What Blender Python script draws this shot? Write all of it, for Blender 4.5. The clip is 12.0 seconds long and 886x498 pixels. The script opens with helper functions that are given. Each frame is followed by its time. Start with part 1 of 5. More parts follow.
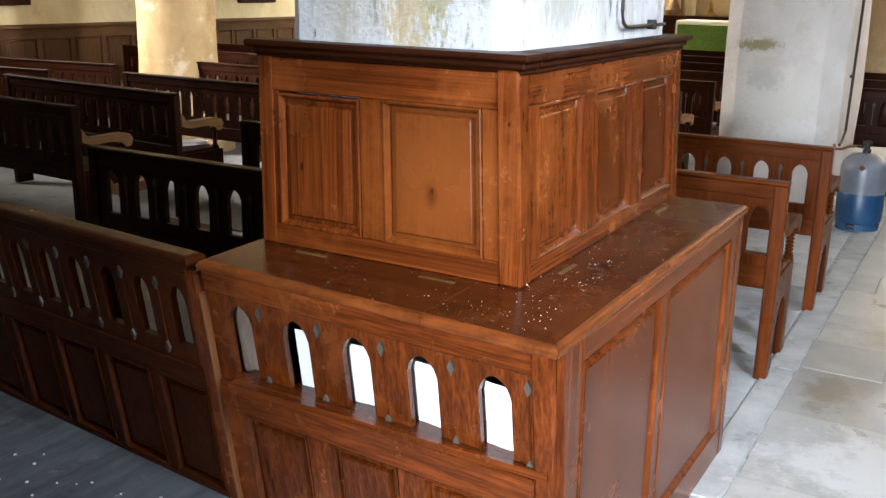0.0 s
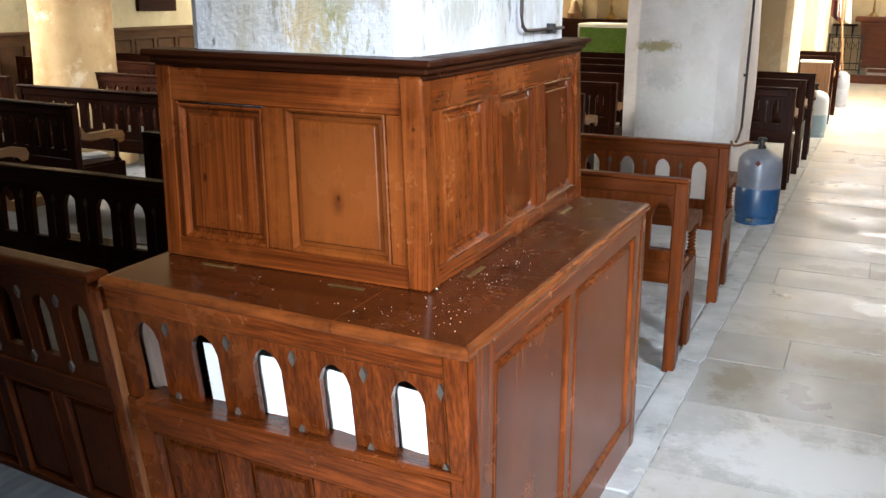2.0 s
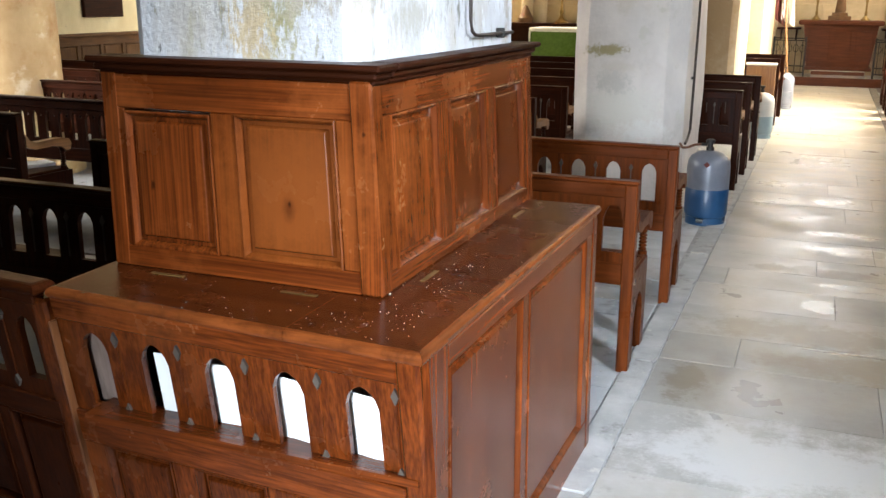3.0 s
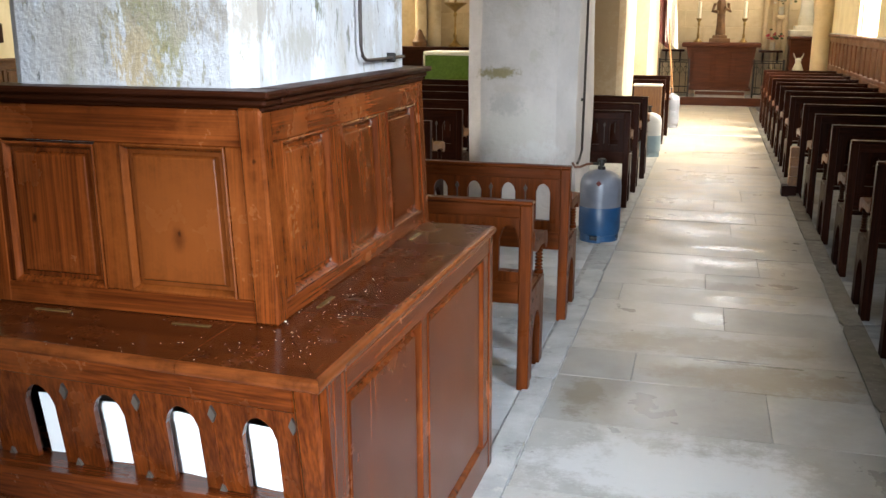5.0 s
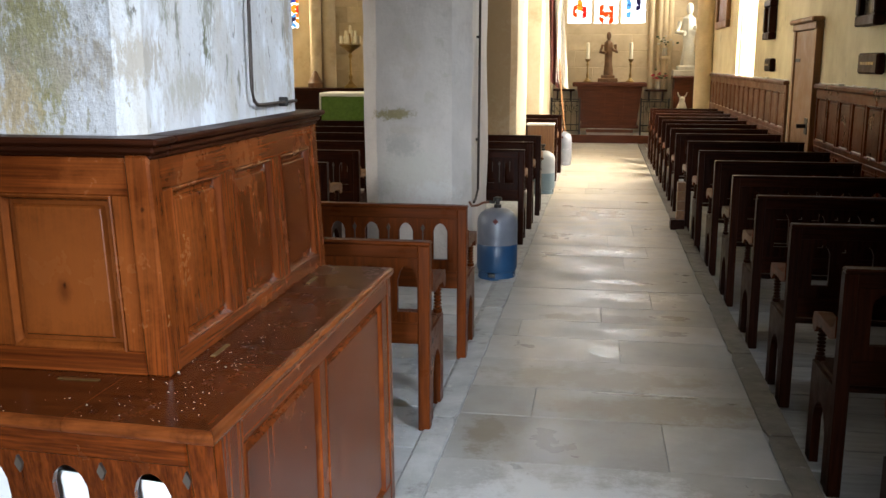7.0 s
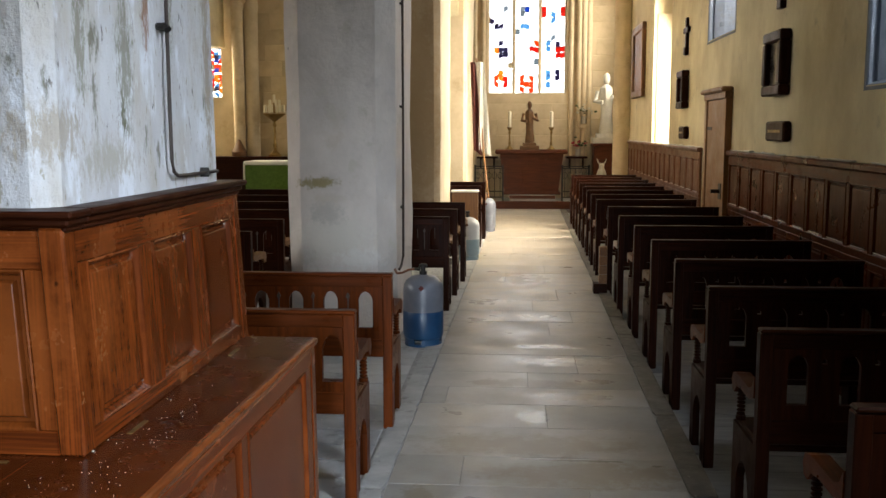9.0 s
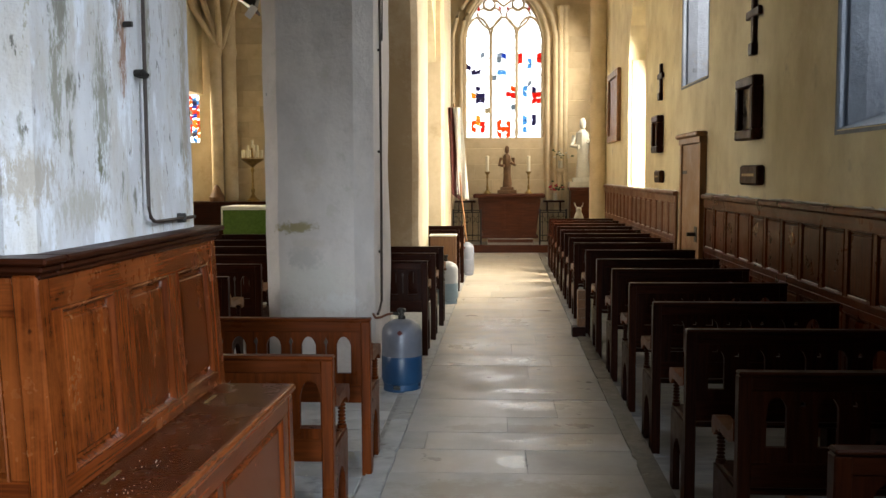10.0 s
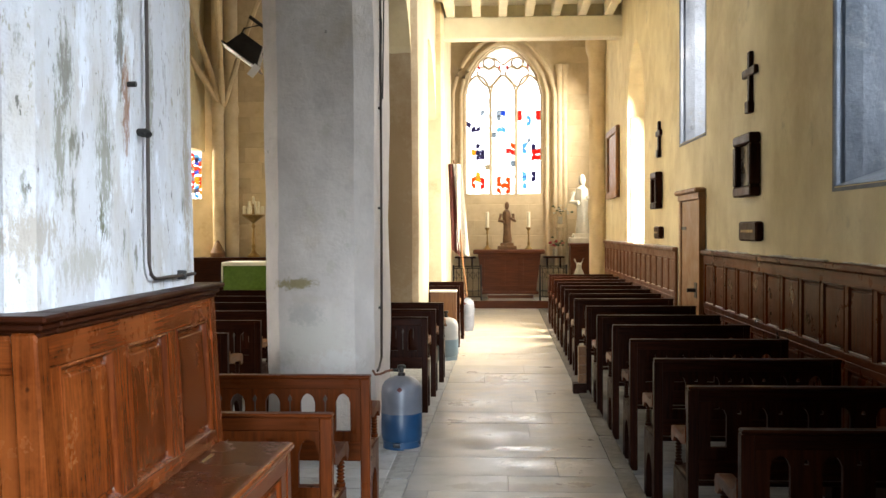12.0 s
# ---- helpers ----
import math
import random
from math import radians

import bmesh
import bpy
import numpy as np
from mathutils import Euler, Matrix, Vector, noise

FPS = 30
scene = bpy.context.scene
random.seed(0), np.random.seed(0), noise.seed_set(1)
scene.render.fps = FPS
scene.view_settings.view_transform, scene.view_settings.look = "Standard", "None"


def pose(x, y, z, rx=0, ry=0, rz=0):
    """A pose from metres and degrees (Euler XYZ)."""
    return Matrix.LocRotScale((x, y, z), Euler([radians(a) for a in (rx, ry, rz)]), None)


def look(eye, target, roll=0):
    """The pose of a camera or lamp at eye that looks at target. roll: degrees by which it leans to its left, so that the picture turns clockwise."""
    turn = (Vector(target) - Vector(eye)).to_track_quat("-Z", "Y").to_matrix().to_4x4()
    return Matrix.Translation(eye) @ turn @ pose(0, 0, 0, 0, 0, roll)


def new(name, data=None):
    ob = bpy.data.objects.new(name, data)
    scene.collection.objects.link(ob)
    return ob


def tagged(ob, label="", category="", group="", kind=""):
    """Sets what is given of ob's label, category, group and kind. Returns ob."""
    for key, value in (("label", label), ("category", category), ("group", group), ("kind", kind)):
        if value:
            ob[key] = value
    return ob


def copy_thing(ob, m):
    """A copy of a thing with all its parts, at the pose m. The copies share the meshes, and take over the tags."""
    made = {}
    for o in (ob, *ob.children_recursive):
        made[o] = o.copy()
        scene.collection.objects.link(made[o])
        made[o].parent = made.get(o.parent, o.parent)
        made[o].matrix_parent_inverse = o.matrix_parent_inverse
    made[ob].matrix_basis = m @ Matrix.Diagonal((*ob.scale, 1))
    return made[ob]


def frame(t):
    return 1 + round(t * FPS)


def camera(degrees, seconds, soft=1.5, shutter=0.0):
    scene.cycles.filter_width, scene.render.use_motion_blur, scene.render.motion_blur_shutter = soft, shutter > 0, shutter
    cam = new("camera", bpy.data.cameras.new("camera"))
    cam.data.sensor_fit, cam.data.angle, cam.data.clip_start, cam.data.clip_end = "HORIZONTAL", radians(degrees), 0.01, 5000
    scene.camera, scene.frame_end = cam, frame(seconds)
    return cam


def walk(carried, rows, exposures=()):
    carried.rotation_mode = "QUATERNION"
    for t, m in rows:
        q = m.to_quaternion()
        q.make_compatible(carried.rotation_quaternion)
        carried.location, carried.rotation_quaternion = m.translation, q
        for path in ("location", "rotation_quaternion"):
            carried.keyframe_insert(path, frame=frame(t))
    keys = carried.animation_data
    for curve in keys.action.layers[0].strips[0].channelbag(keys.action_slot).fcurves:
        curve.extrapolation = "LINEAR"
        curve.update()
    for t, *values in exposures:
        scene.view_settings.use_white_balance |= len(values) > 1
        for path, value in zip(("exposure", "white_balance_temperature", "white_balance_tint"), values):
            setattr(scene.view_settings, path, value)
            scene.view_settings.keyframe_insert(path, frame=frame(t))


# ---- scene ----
cam = camera(50.4, 12.0)
PATH = [
    (0, look((-0.036, -0.003, 1.602), (-0.9856, 1.6719, 1.0595), 1.17)),
    (0.5, look((-0.030, -0.002, 1.604), (-0.9457, 1.6913, 1.0624), 1.01)),
    (1, look((-0.029, -0.003, 1.605), (-0.9039, 1.7127, 1.0671), 0.89)),
    (1.5, look((-0.027, 0.000, 1.605), (-0.8643, 1.7363, 1.0701), 0.76)),
    (2, look((-0.022, -0.000, 1.604), (-0.8109, 1.7599, 1.0747), 0.61)),
    (2.5, look((-0.018, -0.001, 1.604), (-0.7598, 1.7805, 1.0798), 0.55)),
    (3, look((-0.016, 0.003, 1.604), (-0.7184, 1.8020, 1.0850), 0.45)),
    (5, look((-0.001, 0.007, 1.607), (-0.5096, 1.8828, 1.1361), 0.26)),
    (5.5, look((0.003, 0.007, 1.610), (-0.4542, 1.8990, 1.1501), 0.21)),
    (6, look((0.006, 0.008, 1.612), (-0.3972, 1.9157, 1.1672), 0.23)),
    (6.5, look((0.009, 0.008, 1.613), (-0.3477, 1.9310, 1.1951), 0.12)),
    (7, look((0.014, 0.003, 1.618), (-0.2938, 1.9403, 1.2282), 0.07)),
    (9, look((0.024, -0.001, 1.624), (-0.1325, 1.9771, 1.3734), -0.09)),
    (9.5, look((0.026, -0.003, 1.625), (-0.0919, 1.9828, 1.4189), -0.20)),
    (10, look((0.025, -0.001, 1.626), (-0.0864, 1.9900, 1.4681), -0.26)),
    (10.5, look((0.026, -0.001, 1.628), (-0.0882, 1.9923, 1.5101), -0.29)),
    (11, look((0.027, -0.006, 1.629), (-0.0867, 1.9891, 1.5464), -0.35)),
    (11.5, look((0.028, -0.006, 1.631), (-0.0841, 1.9898, 1.5739), -0.31)),
    (12, look((0.027, -0.006, 1.631), (-0.0848, 1.9906, 1.5909), -0.27)),
]
walk(cam, PATH, exposures=[(0.0, 0.34), (3.0, 0.28), (5.0, 0.12), (5.5, 0.04), (6.5, -0.2), (9.0, -0.76), (10.0, -0.7), (12.0, -0.1)])

# ---- light ----
world = bpy.data.worlds.new("sky")
scene.world = world
world.use_nodes = True
wn = world.node_tree.nodes
sky = wn.new("ShaderNodeTexSky")
sky.sky_type, sky.sun_disc = "NISHITA", False
sky.sun_elevation, sky.sun_rotation = radians(40), radians(120)
world.node_tree.links.new(sky.outputs[0], wn["Background"].inputs[0])
wn["Background"].inputs[1].default_value = 0.12


def area_daylight(name, eye, target, w, h, watts, colour, spread=180):
    """Daylight as an area lamp, in a window's opening or added as fill."""
    d = bpy.data.lights.new(name, "AREA")
    d.shape, d.size, d.size_y, d.energy, d.color = "RECTANGLE", w, h, watts, colour
    d.spread = radians(spread)
    ob = new(name, d)
    ob.matrix_world = look(eye, target)
    return ob


COOL, DAY, WARM = (0.80, 0.90, 1.0), (1.0, 0.96, 0.90), (1.0, 0.90, 0.72)
# South-west window is out of view, assumed from the bays to light the stall side.
area_daylight("daylight_south_west", (2.62, 0.6, 3.0), (-0.75, 2.7, 0.3), 1.1, 2.2, 108, COOL, 72)
area_daylight("daylight_south_near", (2.62, 5.3, 3.1), (-0.6, 6.2, 2.2), 1.1, 2.2, 42, COOL, 130)
# Second lamp in the same window, added to brighten the column and nave.
area_daylight("daylight_across_nave", (2.62, 5.5, 3.1), (-6.4, 6.6, 0.7), 1.0, 2.0, 20, DAY, 26)
area_daylight("daylight_south_mid", (2.62, 10.28, 3.5), (-0.6, 10.28, 2.8), 1.1, 1.7, 125, DAY, 160)
area_daylight("daylight_south_far", (2.78, 14.4, 2.7), (0, 14.4, 1.5), 1.2, 2.2, 860, WARM, 140)
area_daylight("daylight_sanctuary", (2.62, 19.4, 3.6), (0, 19.4, 2.0), 0.9, 2.6, 230, WARM)
area_daylight("daylight_east", (0.2, 20.45, 3.9), (0.2, 12, 1.0), 1.5, 2.8, 30, DAY)
# Assumed west door, out of view; the beam is narrowed to miss the side pews.
area_daylight("daylight_west_door", (-0.25, -2.55, 1.5), (-0.66, 2.4, 0.50), 0.9, 1.8, 26, COOL, 32)
# The north opening is out of view, added to light the round column.
area_daylight("daylight_north", (-9.0, 4.4, 3.2), (-6.7, 6.8, 1.7), 1.9, 2.2, 130, DAY, 75)
# Fill lamp at the north wall, without an opening, added for the south wall.
area_daylight("daylight_north_far", (-9.0, 9.6, 3.5), (2.0, 8.6, 1.6), 2.2, 2.6, 80, DAY, 75)
area_daylight("daylight_nave_east", (-7.75, 20.66, 3.9), (-5, 12, 1.0), 1.0, 2.6, 700, WARM)


# ---- materials ----
def mat(name, dark, light, scale=(1, 1, 1), grain=6.0, rough=0.6, metal=0.0, bump=0.15, stain=None, stain_scale=1.2,
        vary=0.0, detail=6, bump_dist=0.004, spec=0.5, gloss=0.14, blobs=(), blob_noise=(38, 4.4), stretch=(1, 1, 1), pores=None, polish=(), shine=0.16):
    """A surface of two colours mixed by noise at two scales, with stains, bump and uneven gloss."""
    m = bpy.data.materials.new(name)
    m.use_nodes = True
    nt = m.node_tree
    nd, ln = nt.nodes, nt.links
    bsdf = nd["Principled BSDF"]
    co = nd.new("ShaderNodeTexCoord")
    mp = nd.new("ShaderNodeMapping")
    mp.inputs["Scale"].default_value = scale
    info = nd.new("ShaderNodeObjectInfo")
    off = nd.new("ShaderNodeMath")
    off.operation, off.inputs[1].default_value = "MULTIPLY", 37.0
    ln.new(info.outputs["Random"], off.inputs[0])
    ln.new(co.outputs["Object"], mp.inputs[0])
    if vary:
        ln.new(off.outputs[0], mp.inputs["Location"])
    n1 = nd.new("ShaderNodeTexNoise")
    n1.inputs["Scale"].default_value, n1.inputs["Detail"].default_value, n1.inputs["Roughness"].default_value = grain, detail, 0.62
    ln.new(mp.outputs[0], n1.inputs["Vector"])
    r1 = nd.new("ShaderNodeValToRGB")
    r1.color_ramp.elements[0].position, r1.color_ramp.elements[1].position = 0.27, 0.76
    r1.color_ramp.elements[0].color, r1.color_ramp.elements[1].color = (*dark, 1), (*light, 1)
    ln.new(n1.outputs[0], r1.inputs[0])
    col = r1.outputs[0]
    if pores:
        mq = nd.new("ShaderNodeMapping")
        mq.inputs["Scale"].default_value = pores
        ln.new(co.outputs["Object"], mq.inputs[0])
        nq = nd.new("ShaderNodeTexNoise")
        nq.inputs["Scale"].default_value, nq.inputs["Detail"].default_value, nq.inputs["Distortion"].default_value = 1.0, 4, 0.0
        ln.new(mq.outputs[0], nq.inputs["Vector"])
        rq = nd.new("ShaderNodeMapRange")
        rq.inputs[1].default_value, rq.inputs[2].default_value, rq.inputs[3].default_value, rq.inputs[4].default_value = 0.36, 0.62, 0.62, 1.16
        ln.new(nq.outputs[0], rq.inputs[0])
        vm = nd.new("ShaderNodeVectorMath")
        vm.operation = "SCALE"
        ln.new(col, vm.inputs[0]), ln.new(rq.outputs[0], vm.inputs["Scale"])
        col = vm.outputs[0]
    n2 = nd.new("ShaderNodeTexNoise")
    n2.inputs["Scale"].default_value, n2.inputs["Detail"].default_value, n2.inputs["Roughness"].default_value = stain_scale, 7, 0.65
    ln.new(co.outputs["Object"], n2.inputs["Vector"])
    st = nd.new("ShaderNodeMapping")
    st.inputs["Scale"].default_value = stretch
    ln.new(co.outputs["Object"], st.inputs[0])
    if stain:
        for colour, lo, hi, sc in stain:
            n3 = nd.new("ShaderNodeTexNoise")
            n3.inputs["Scale"].default_value, n3.inputs["Detail"].default_value, n3.inputs["Roughness"].default_value = sc, 8, 0.68
            ln.new(st.outputs[0], n3.inputs["Vector"])
            r3 = nd.new("ShaderNodeMapRange")
            r3.inputs[1].default_value, r3.inputs[2].default_value = lo, hi
            r3.inputs[4].default_value = 0.85
            ln.new(n3.outputs[0], r3.inputs[0])
            mx = nd.new("ShaderNodeMix")
            mx.data_type = "RGBA"
            ln.new(r3.outputs[0], mx.inputs[0])
            ln.new(col, mx.inputs[6])
            mx.inputs[7].default_value = (*colour, 1)
            col = mx.outputs[2]
    def patch(centre, size, soft, grain_scale, grain_depth):
        """A mask with a ragged outline round a centre: 0.85 inside, 0 outside."""
        mb = nd.new("ShaderNodeMapping")
        mb.inputs["Location"].default_value = [-c / s for c, s in zip(centre, size)]
        mb.inputs["Scale"].default_value = [1 / s for s in size]
        ln.new(co.outputs["Object"], mb.inputs[0])
        le = nd.new("ShaderNodeVectorMath")
        le.operation = "LENGTH"
        ln.new(mb.outputs[0], le.inputs[0])
        nb = nd.new("ShaderNodeTexNoise")
        nb.inputs["Scale"].default_value, nb.inputs["Detail"].default_value, nb.inputs["Roughness"].default_value = grain_scale, 9, 0.8
        ln.new(st.outputs[0], nb.inputs["Vector"])
        sm = nd.new("ShaderNodeMath")
        sm.operation, sm.inputs[1].default_value = "MULTIPLY_ADD", grain_depth
        ln.new(nb.outputs[0], sm.inputs[0])
        ln.new(le.outputs["Value"], sm.inputs[2])
        rb = nd.new("ShaderNodeMapRange")
        rb.inputs[1].default_value, rb.inputs[2].default_value = grain_depth / 2 + 0.5, grain_depth / 2 + 0.5 + soft * 0.6
        rb.inputs[3].default_value, rb.inputs[4].default_value = 0.85, 0.0
        ln.new(sm.outputs[0], rb.inputs[0])
        return rb.outputs[0]

    for centre, size, colour, soft in blobs:
        mx = nd.new("ShaderNodeMix")
        mx.data_type = "RGBA"
        ln.new(patch(centre, size, soft, *blob_noise), mx.inputs[0])
        ln.new(col, mx.inputs[6])
        mx.inputs[7].default_value = (*colour, 1)
        col = mx.outputs[2]
    hs = nd.new("ShaderNodeHueSaturation")
    ln.new(col, hs.inputs["Color"])
    vr = nd.new("ShaderNodeMapRange")
    vr.inputs[3].default_value, vr.inputs[4].default_value = 1 - max(vary, 0.0), 1 + max(vary, 0.0)
    ln.new(info.outputs["Random"], vr.inputs[0])
    ln.new(vr.outputs[0], hs.inputs["Value"])
    ln.new(hs.outputs[0], bsdf.inputs["Base Color"])
    rr = nd.new("ShaderNodeMapRange")
    rr.inputs[1].default_value, rr.inputs[2].default_value = 0.3, 0.7
    rr.inputs[3].default_value, rr.inputs[4].default_value = max(rough - gloss, 0.02), min(rough + gloss, 1)
    ln.new(n2.outputs[0], rr.inputs[0])
    ro = rr.outputs[0]
    for centre, size, soft in polish:
        mr = nd.new("ShaderNodeMix")
        ln.new(patch(centre, size, soft, 9, 1.6), mr.inputs[0])
        ln.new(ro, mr.inputs[2])
        mr.inputs[3].default_value = shine
        ro = mr.outputs[0]
    ln.new(ro, bsdf.inputs["Roughness"])
    bsdf.inputs["Metallic"].default_value = metal
    bsdf.inputs["Specular IOR Level"].default_value = spec
    if bump:
        ad = nd.new("ShaderNodeMath")
        ad.operation = "ADD"
        ln.new(n1.outputs[0], ad.inputs[0])
        ln.new(n2.outputs[0], ad.inputs[1])
        bp = nd.new("ShaderNodeBump")
        bp.inputs["Strength"].default_value, bp.inputs["Distance"].default_value = bump, bump_dist
        ln.new(ad.outputs[0], bp.inputs["Height"])
        ln.new(bp.outputs[0], bsdf.inputs["Normal"])
    return m


OAK_D, OAK_L = (0.042, 0.0080, 0.0015), (0.152, 0.0335, 0.0062)
DK_D, DK_L = (0.010, 0.0024, 0.0009), (0.036, 0.0088, 0.0028)
WORN = [((0.028, 0.0060, 0.0013), 0.50, 0.80, 1.5), ((0.235, 0.062, 0.014), 0.52, 0.78, 2.0), ((0.026, 0.006, 0.002), 0.64, 0.80, 6.0)]
# Dark knots; the first, wide patch paints an orange glow on the panel.
KNOT_GLOW = [((-1.18, 1.94, 1.12), (0.13, 0.5, 0.17), (0.21, 0.055, 0.011), 2.6), ((-1.18, 1.94, 1.10), (0.012, 0.5, 0.020), (0.095, 0.022, 0.005), 2.4), ((-1.178, 1.94, 1.112), (0.004, 0.5, 0.007), (0.016, 0.004, 0.001), 1.6),
        ((-1.58, 1.94, 1.13), (0.006, 0.5, 0.012), (0.014, 0.004, 0.001), 1.6), ((-0.97, 1.93, 1.295), (0.006, 0.03, 0.008), (0.02, 0.005, 0.001), 1.0)]
OAK = {a: mat("oak_" + a, OAK_D, OAK_L, s, 4.6, 0.25, spec=0.25, gloss=0.05, vary=0.24, bump=0.06, stain=WORN, stain_scale=4, detail=11, bump_dist=0.0025, blobs=KNOT_GLOW if a == "z" else (), blob_noise=(20, 2.6), pores=p)
       for a, s, p in (("x", (0.34, 9, 9), (3, 170, 170)), ("y", (9, 0.34, 9), (170, 3, 170)), ("z", (9, 9, 0.34), (170, 170, 3)))}
TOPOAK = {a: mat("dark_varnished_oak_" + a, (0.030, 0.0062, 0.0014), (0.082, 0.0185, 0.0040), s, 4.6, 0.26, spec=0.14, gloss=0.07, vary=0.14, bump=0.06, stain=[((0.012, 0.003, 0.001), 0.56, 0.70, 5.0), ((0.13, 0.032, 0.007), 0.58, 0.80, 2.4)], stain_scale=4, detail=10, bump_dist=0.0025)
          for a, s in (("x", (0.34, 9, 9)), ("y", (9, 0.34, 9)))}
# Lighter rim: the nosing's wear, and its edge highlight put into the colour.
NOSING = {a: mat("worn_nosing_oak_" + a, (0.060, 0.0145, 0.0033), (0.185, 0.048, 0.0115), s, 6, 0.24, spec=0.35, gloss=0.06, bump=0.05, stain=[((0.035, 0.008, 0.002), 0.52, 0.70, 7.0)], detail=8)
          for a, s in (("x", (1.2, 9, 9)), ("y", (9, 1.2, 9)))}
DARK = {a: mat("dark_oak_" + a, DK_D, DK_L, s, 7, 0.42, vary=0.2, bump=0.12, stain_scale=5, spec=0.07)
        for a, s in (("x", (0.55, 9, 9)), ("y", (9, 0.55, 9)), ("z", (9, 9, 0.55)))}
MID = {a: mat("brown_oak_" + a, (0.040, 0.0100, 0.0026), (0.130, 0.0290, 0.0056), s, 5, 0.34, vary=0.2, bump=0.10, stain_scale=5, spec=0.07, detail=9)
       for a, s in (("x", (0.55, 9, 9)), ("y", (9, 0.55, 9)), ("z", (9, 9, 0.55)))}
RUSSET = {a: mat("russet_oak_" + a, (0.075, 0.026, 0.009), (0.185, 0.070, 0.026), s, 7, 0.42, vary=0.14, bump=0.12, stain_scale=5, spec=0.3)
          for a, s in (("x", (0.55, 9, 9)), ("y", (9, 0.55, 9)), ("z", (9, 9, 0.55)))}
OLIVE = {a: mat("olive_brown_oak_" + a, (0.044, 0.020, 0.0075), (0.115, 0.054, 0.021), s, 7, 0.42, vary=0.14, bump=0.12, stain_scale=5, spec=0.2)
         for a, s in (("x", (0.55, 9, 9)), ("y", (9, 0.55, 9)), ("z", (9, 9, 0.55)))}
# Darker copy of the brown oak, with the screen's shade in the colour.
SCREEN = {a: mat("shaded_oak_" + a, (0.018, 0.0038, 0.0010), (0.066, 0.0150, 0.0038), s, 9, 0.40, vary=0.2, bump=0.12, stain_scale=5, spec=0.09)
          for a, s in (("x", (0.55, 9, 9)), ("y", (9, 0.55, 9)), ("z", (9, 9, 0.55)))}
PALE = {a: mat("pale_oak_" + a, (0.13, 0.054, 0.016), (0.29, 0.135, 0.042), s, 7, 0.45, vary=0.12, bump=0.12, stain_scale=5)
        for a, s in (("x", (0.55, 9, 9)), ("y", (9, 0.55, 9)), ("z", (9, 9, 0.55)))}
WHITEWASH = mat("mouldy_limewash", (0.41, 0.41, 0.43), (0.61, 0.62, 0.65), (1, 1, 0.4), 4.2, 0.85, bump=0.9, bump_dist=0.014, stretch=(1, 1, 0.36),
                stain=[((0.42, 0.39, 0.35), 0.48, 0.62, 4.1), ((0.66, 0.69, 0.75), 0.56, 0.62, 5.3), ((0.38, 0.32, 0.24), 0.58, 0.74, 2.3), ((0.27, 0.26, 0.14), 0.60, 0.70, 2.3), ((0.13, 0.125, 0.085), 0.595, 0.66, 10.0), ((0.07, 0.065, 0.055), 0.625, 0.665, 26.0), ((0.30, 0.28, 0.22), 0.60, 0.64, 48.0)], stain_scale=18,
                blobs=[((-1.25, 2.0, 1.66), (0.11, 0.3, 0.24), (0.26, 0.23, 0.09), 1.0), ((-1.30, 2.0, 1.52), (0.06, 0.3, 0.10), (0.45, 0.35, 0.22), 1.0),
                       ((-1.0, 2.20, 2.02), (0.3, 0.035, 0.09), (0.14, 0.135, 0.10), 1.4), ((-1.0, 2.17, 1.84), (0.3, 0.03, 0.13), (0.21, 0.20, 0.15), 1.2), ((-1.0, 2.42, 1.80), (0.3, 0.04, 0.17), (0.20, 0.19, 0.14), 1.4),
                       ((-1.0, 2.40, 1.66), (0.3, 0.02, 0.05), (0.10, 0.10, 0.05), 1.2), ((-1.0, 2.44, 2.42), (0.3, 0.10, 0.10), (0.15, 0.16, 0.04), 1.0), ((-1.0, 2.53, 2.16), (0.3, 0.03, 0.16), (0.10, 0.095, 0.06), 1.2),
                       ((-1.0, 2.565, 1.98), (0.3, 0.024, 0.13), (0.24, 0.11, 0.055), 1.2), ((-1.0, 2.75, 2.05), (0.3, 0.03, 0.20), (0.19, 0.185, 0.14), 1.2), ((-1.0, 2.30, 1.55), (0.3, 0.14, 0.05), (0.36, 0.34, 0.30), 1.4),
                       ((-1.0, 2.06, 1.62), (0.3, 0.09, 0.06), (0.34, 0.30, 0.25), 1.4), ((-1.0, 3.08, 1.9), (0.3, 0.03, 0.40), (0.30, 0.25, 0.19), 1.4)], blob_noise=(64, 6.0))
GREYWASH = mat("grey_limewash", (0.57, 0.53, 0.51), (0.76, 0.71, 0.68), (1, 1, 0.7), 3.0, 0.88, bump=0.8, bump_dist=0.016,
               stain=[((0.50, 0.43, 0.34), 0.58, 0.80, 1.5), ((0.50, 0.47, 0.45), 0.56, 0.76, 2.9), ((0.17, 0.16, 0.14), 0.68, 0.71, 9.0), ((0.60, 0.57, 0.52), 0.60, 0.66, 6.0)], stain_scale=15,
               blobs=[((-1.40, 7.2, 0.80), (0.34, 0.3, 0.22), (0.66, 0.64, 0.60), 0.9), ((-1.52, 7.2, 1.22), (0.20, 0.3, 0.05), (0.27, 0.22, 0.08), 0.8), ((-1.45, 7.2, 0.98), (0.16, 0.3, 0.10), (0.52, 0.50, 0.48), 0.9), ((-1.20, 7.2, 0.62), (0.22, 0.3, 0.10), (0.72, 0.71, 0.70), 0.9)], blob_noise=(22, 3.0))
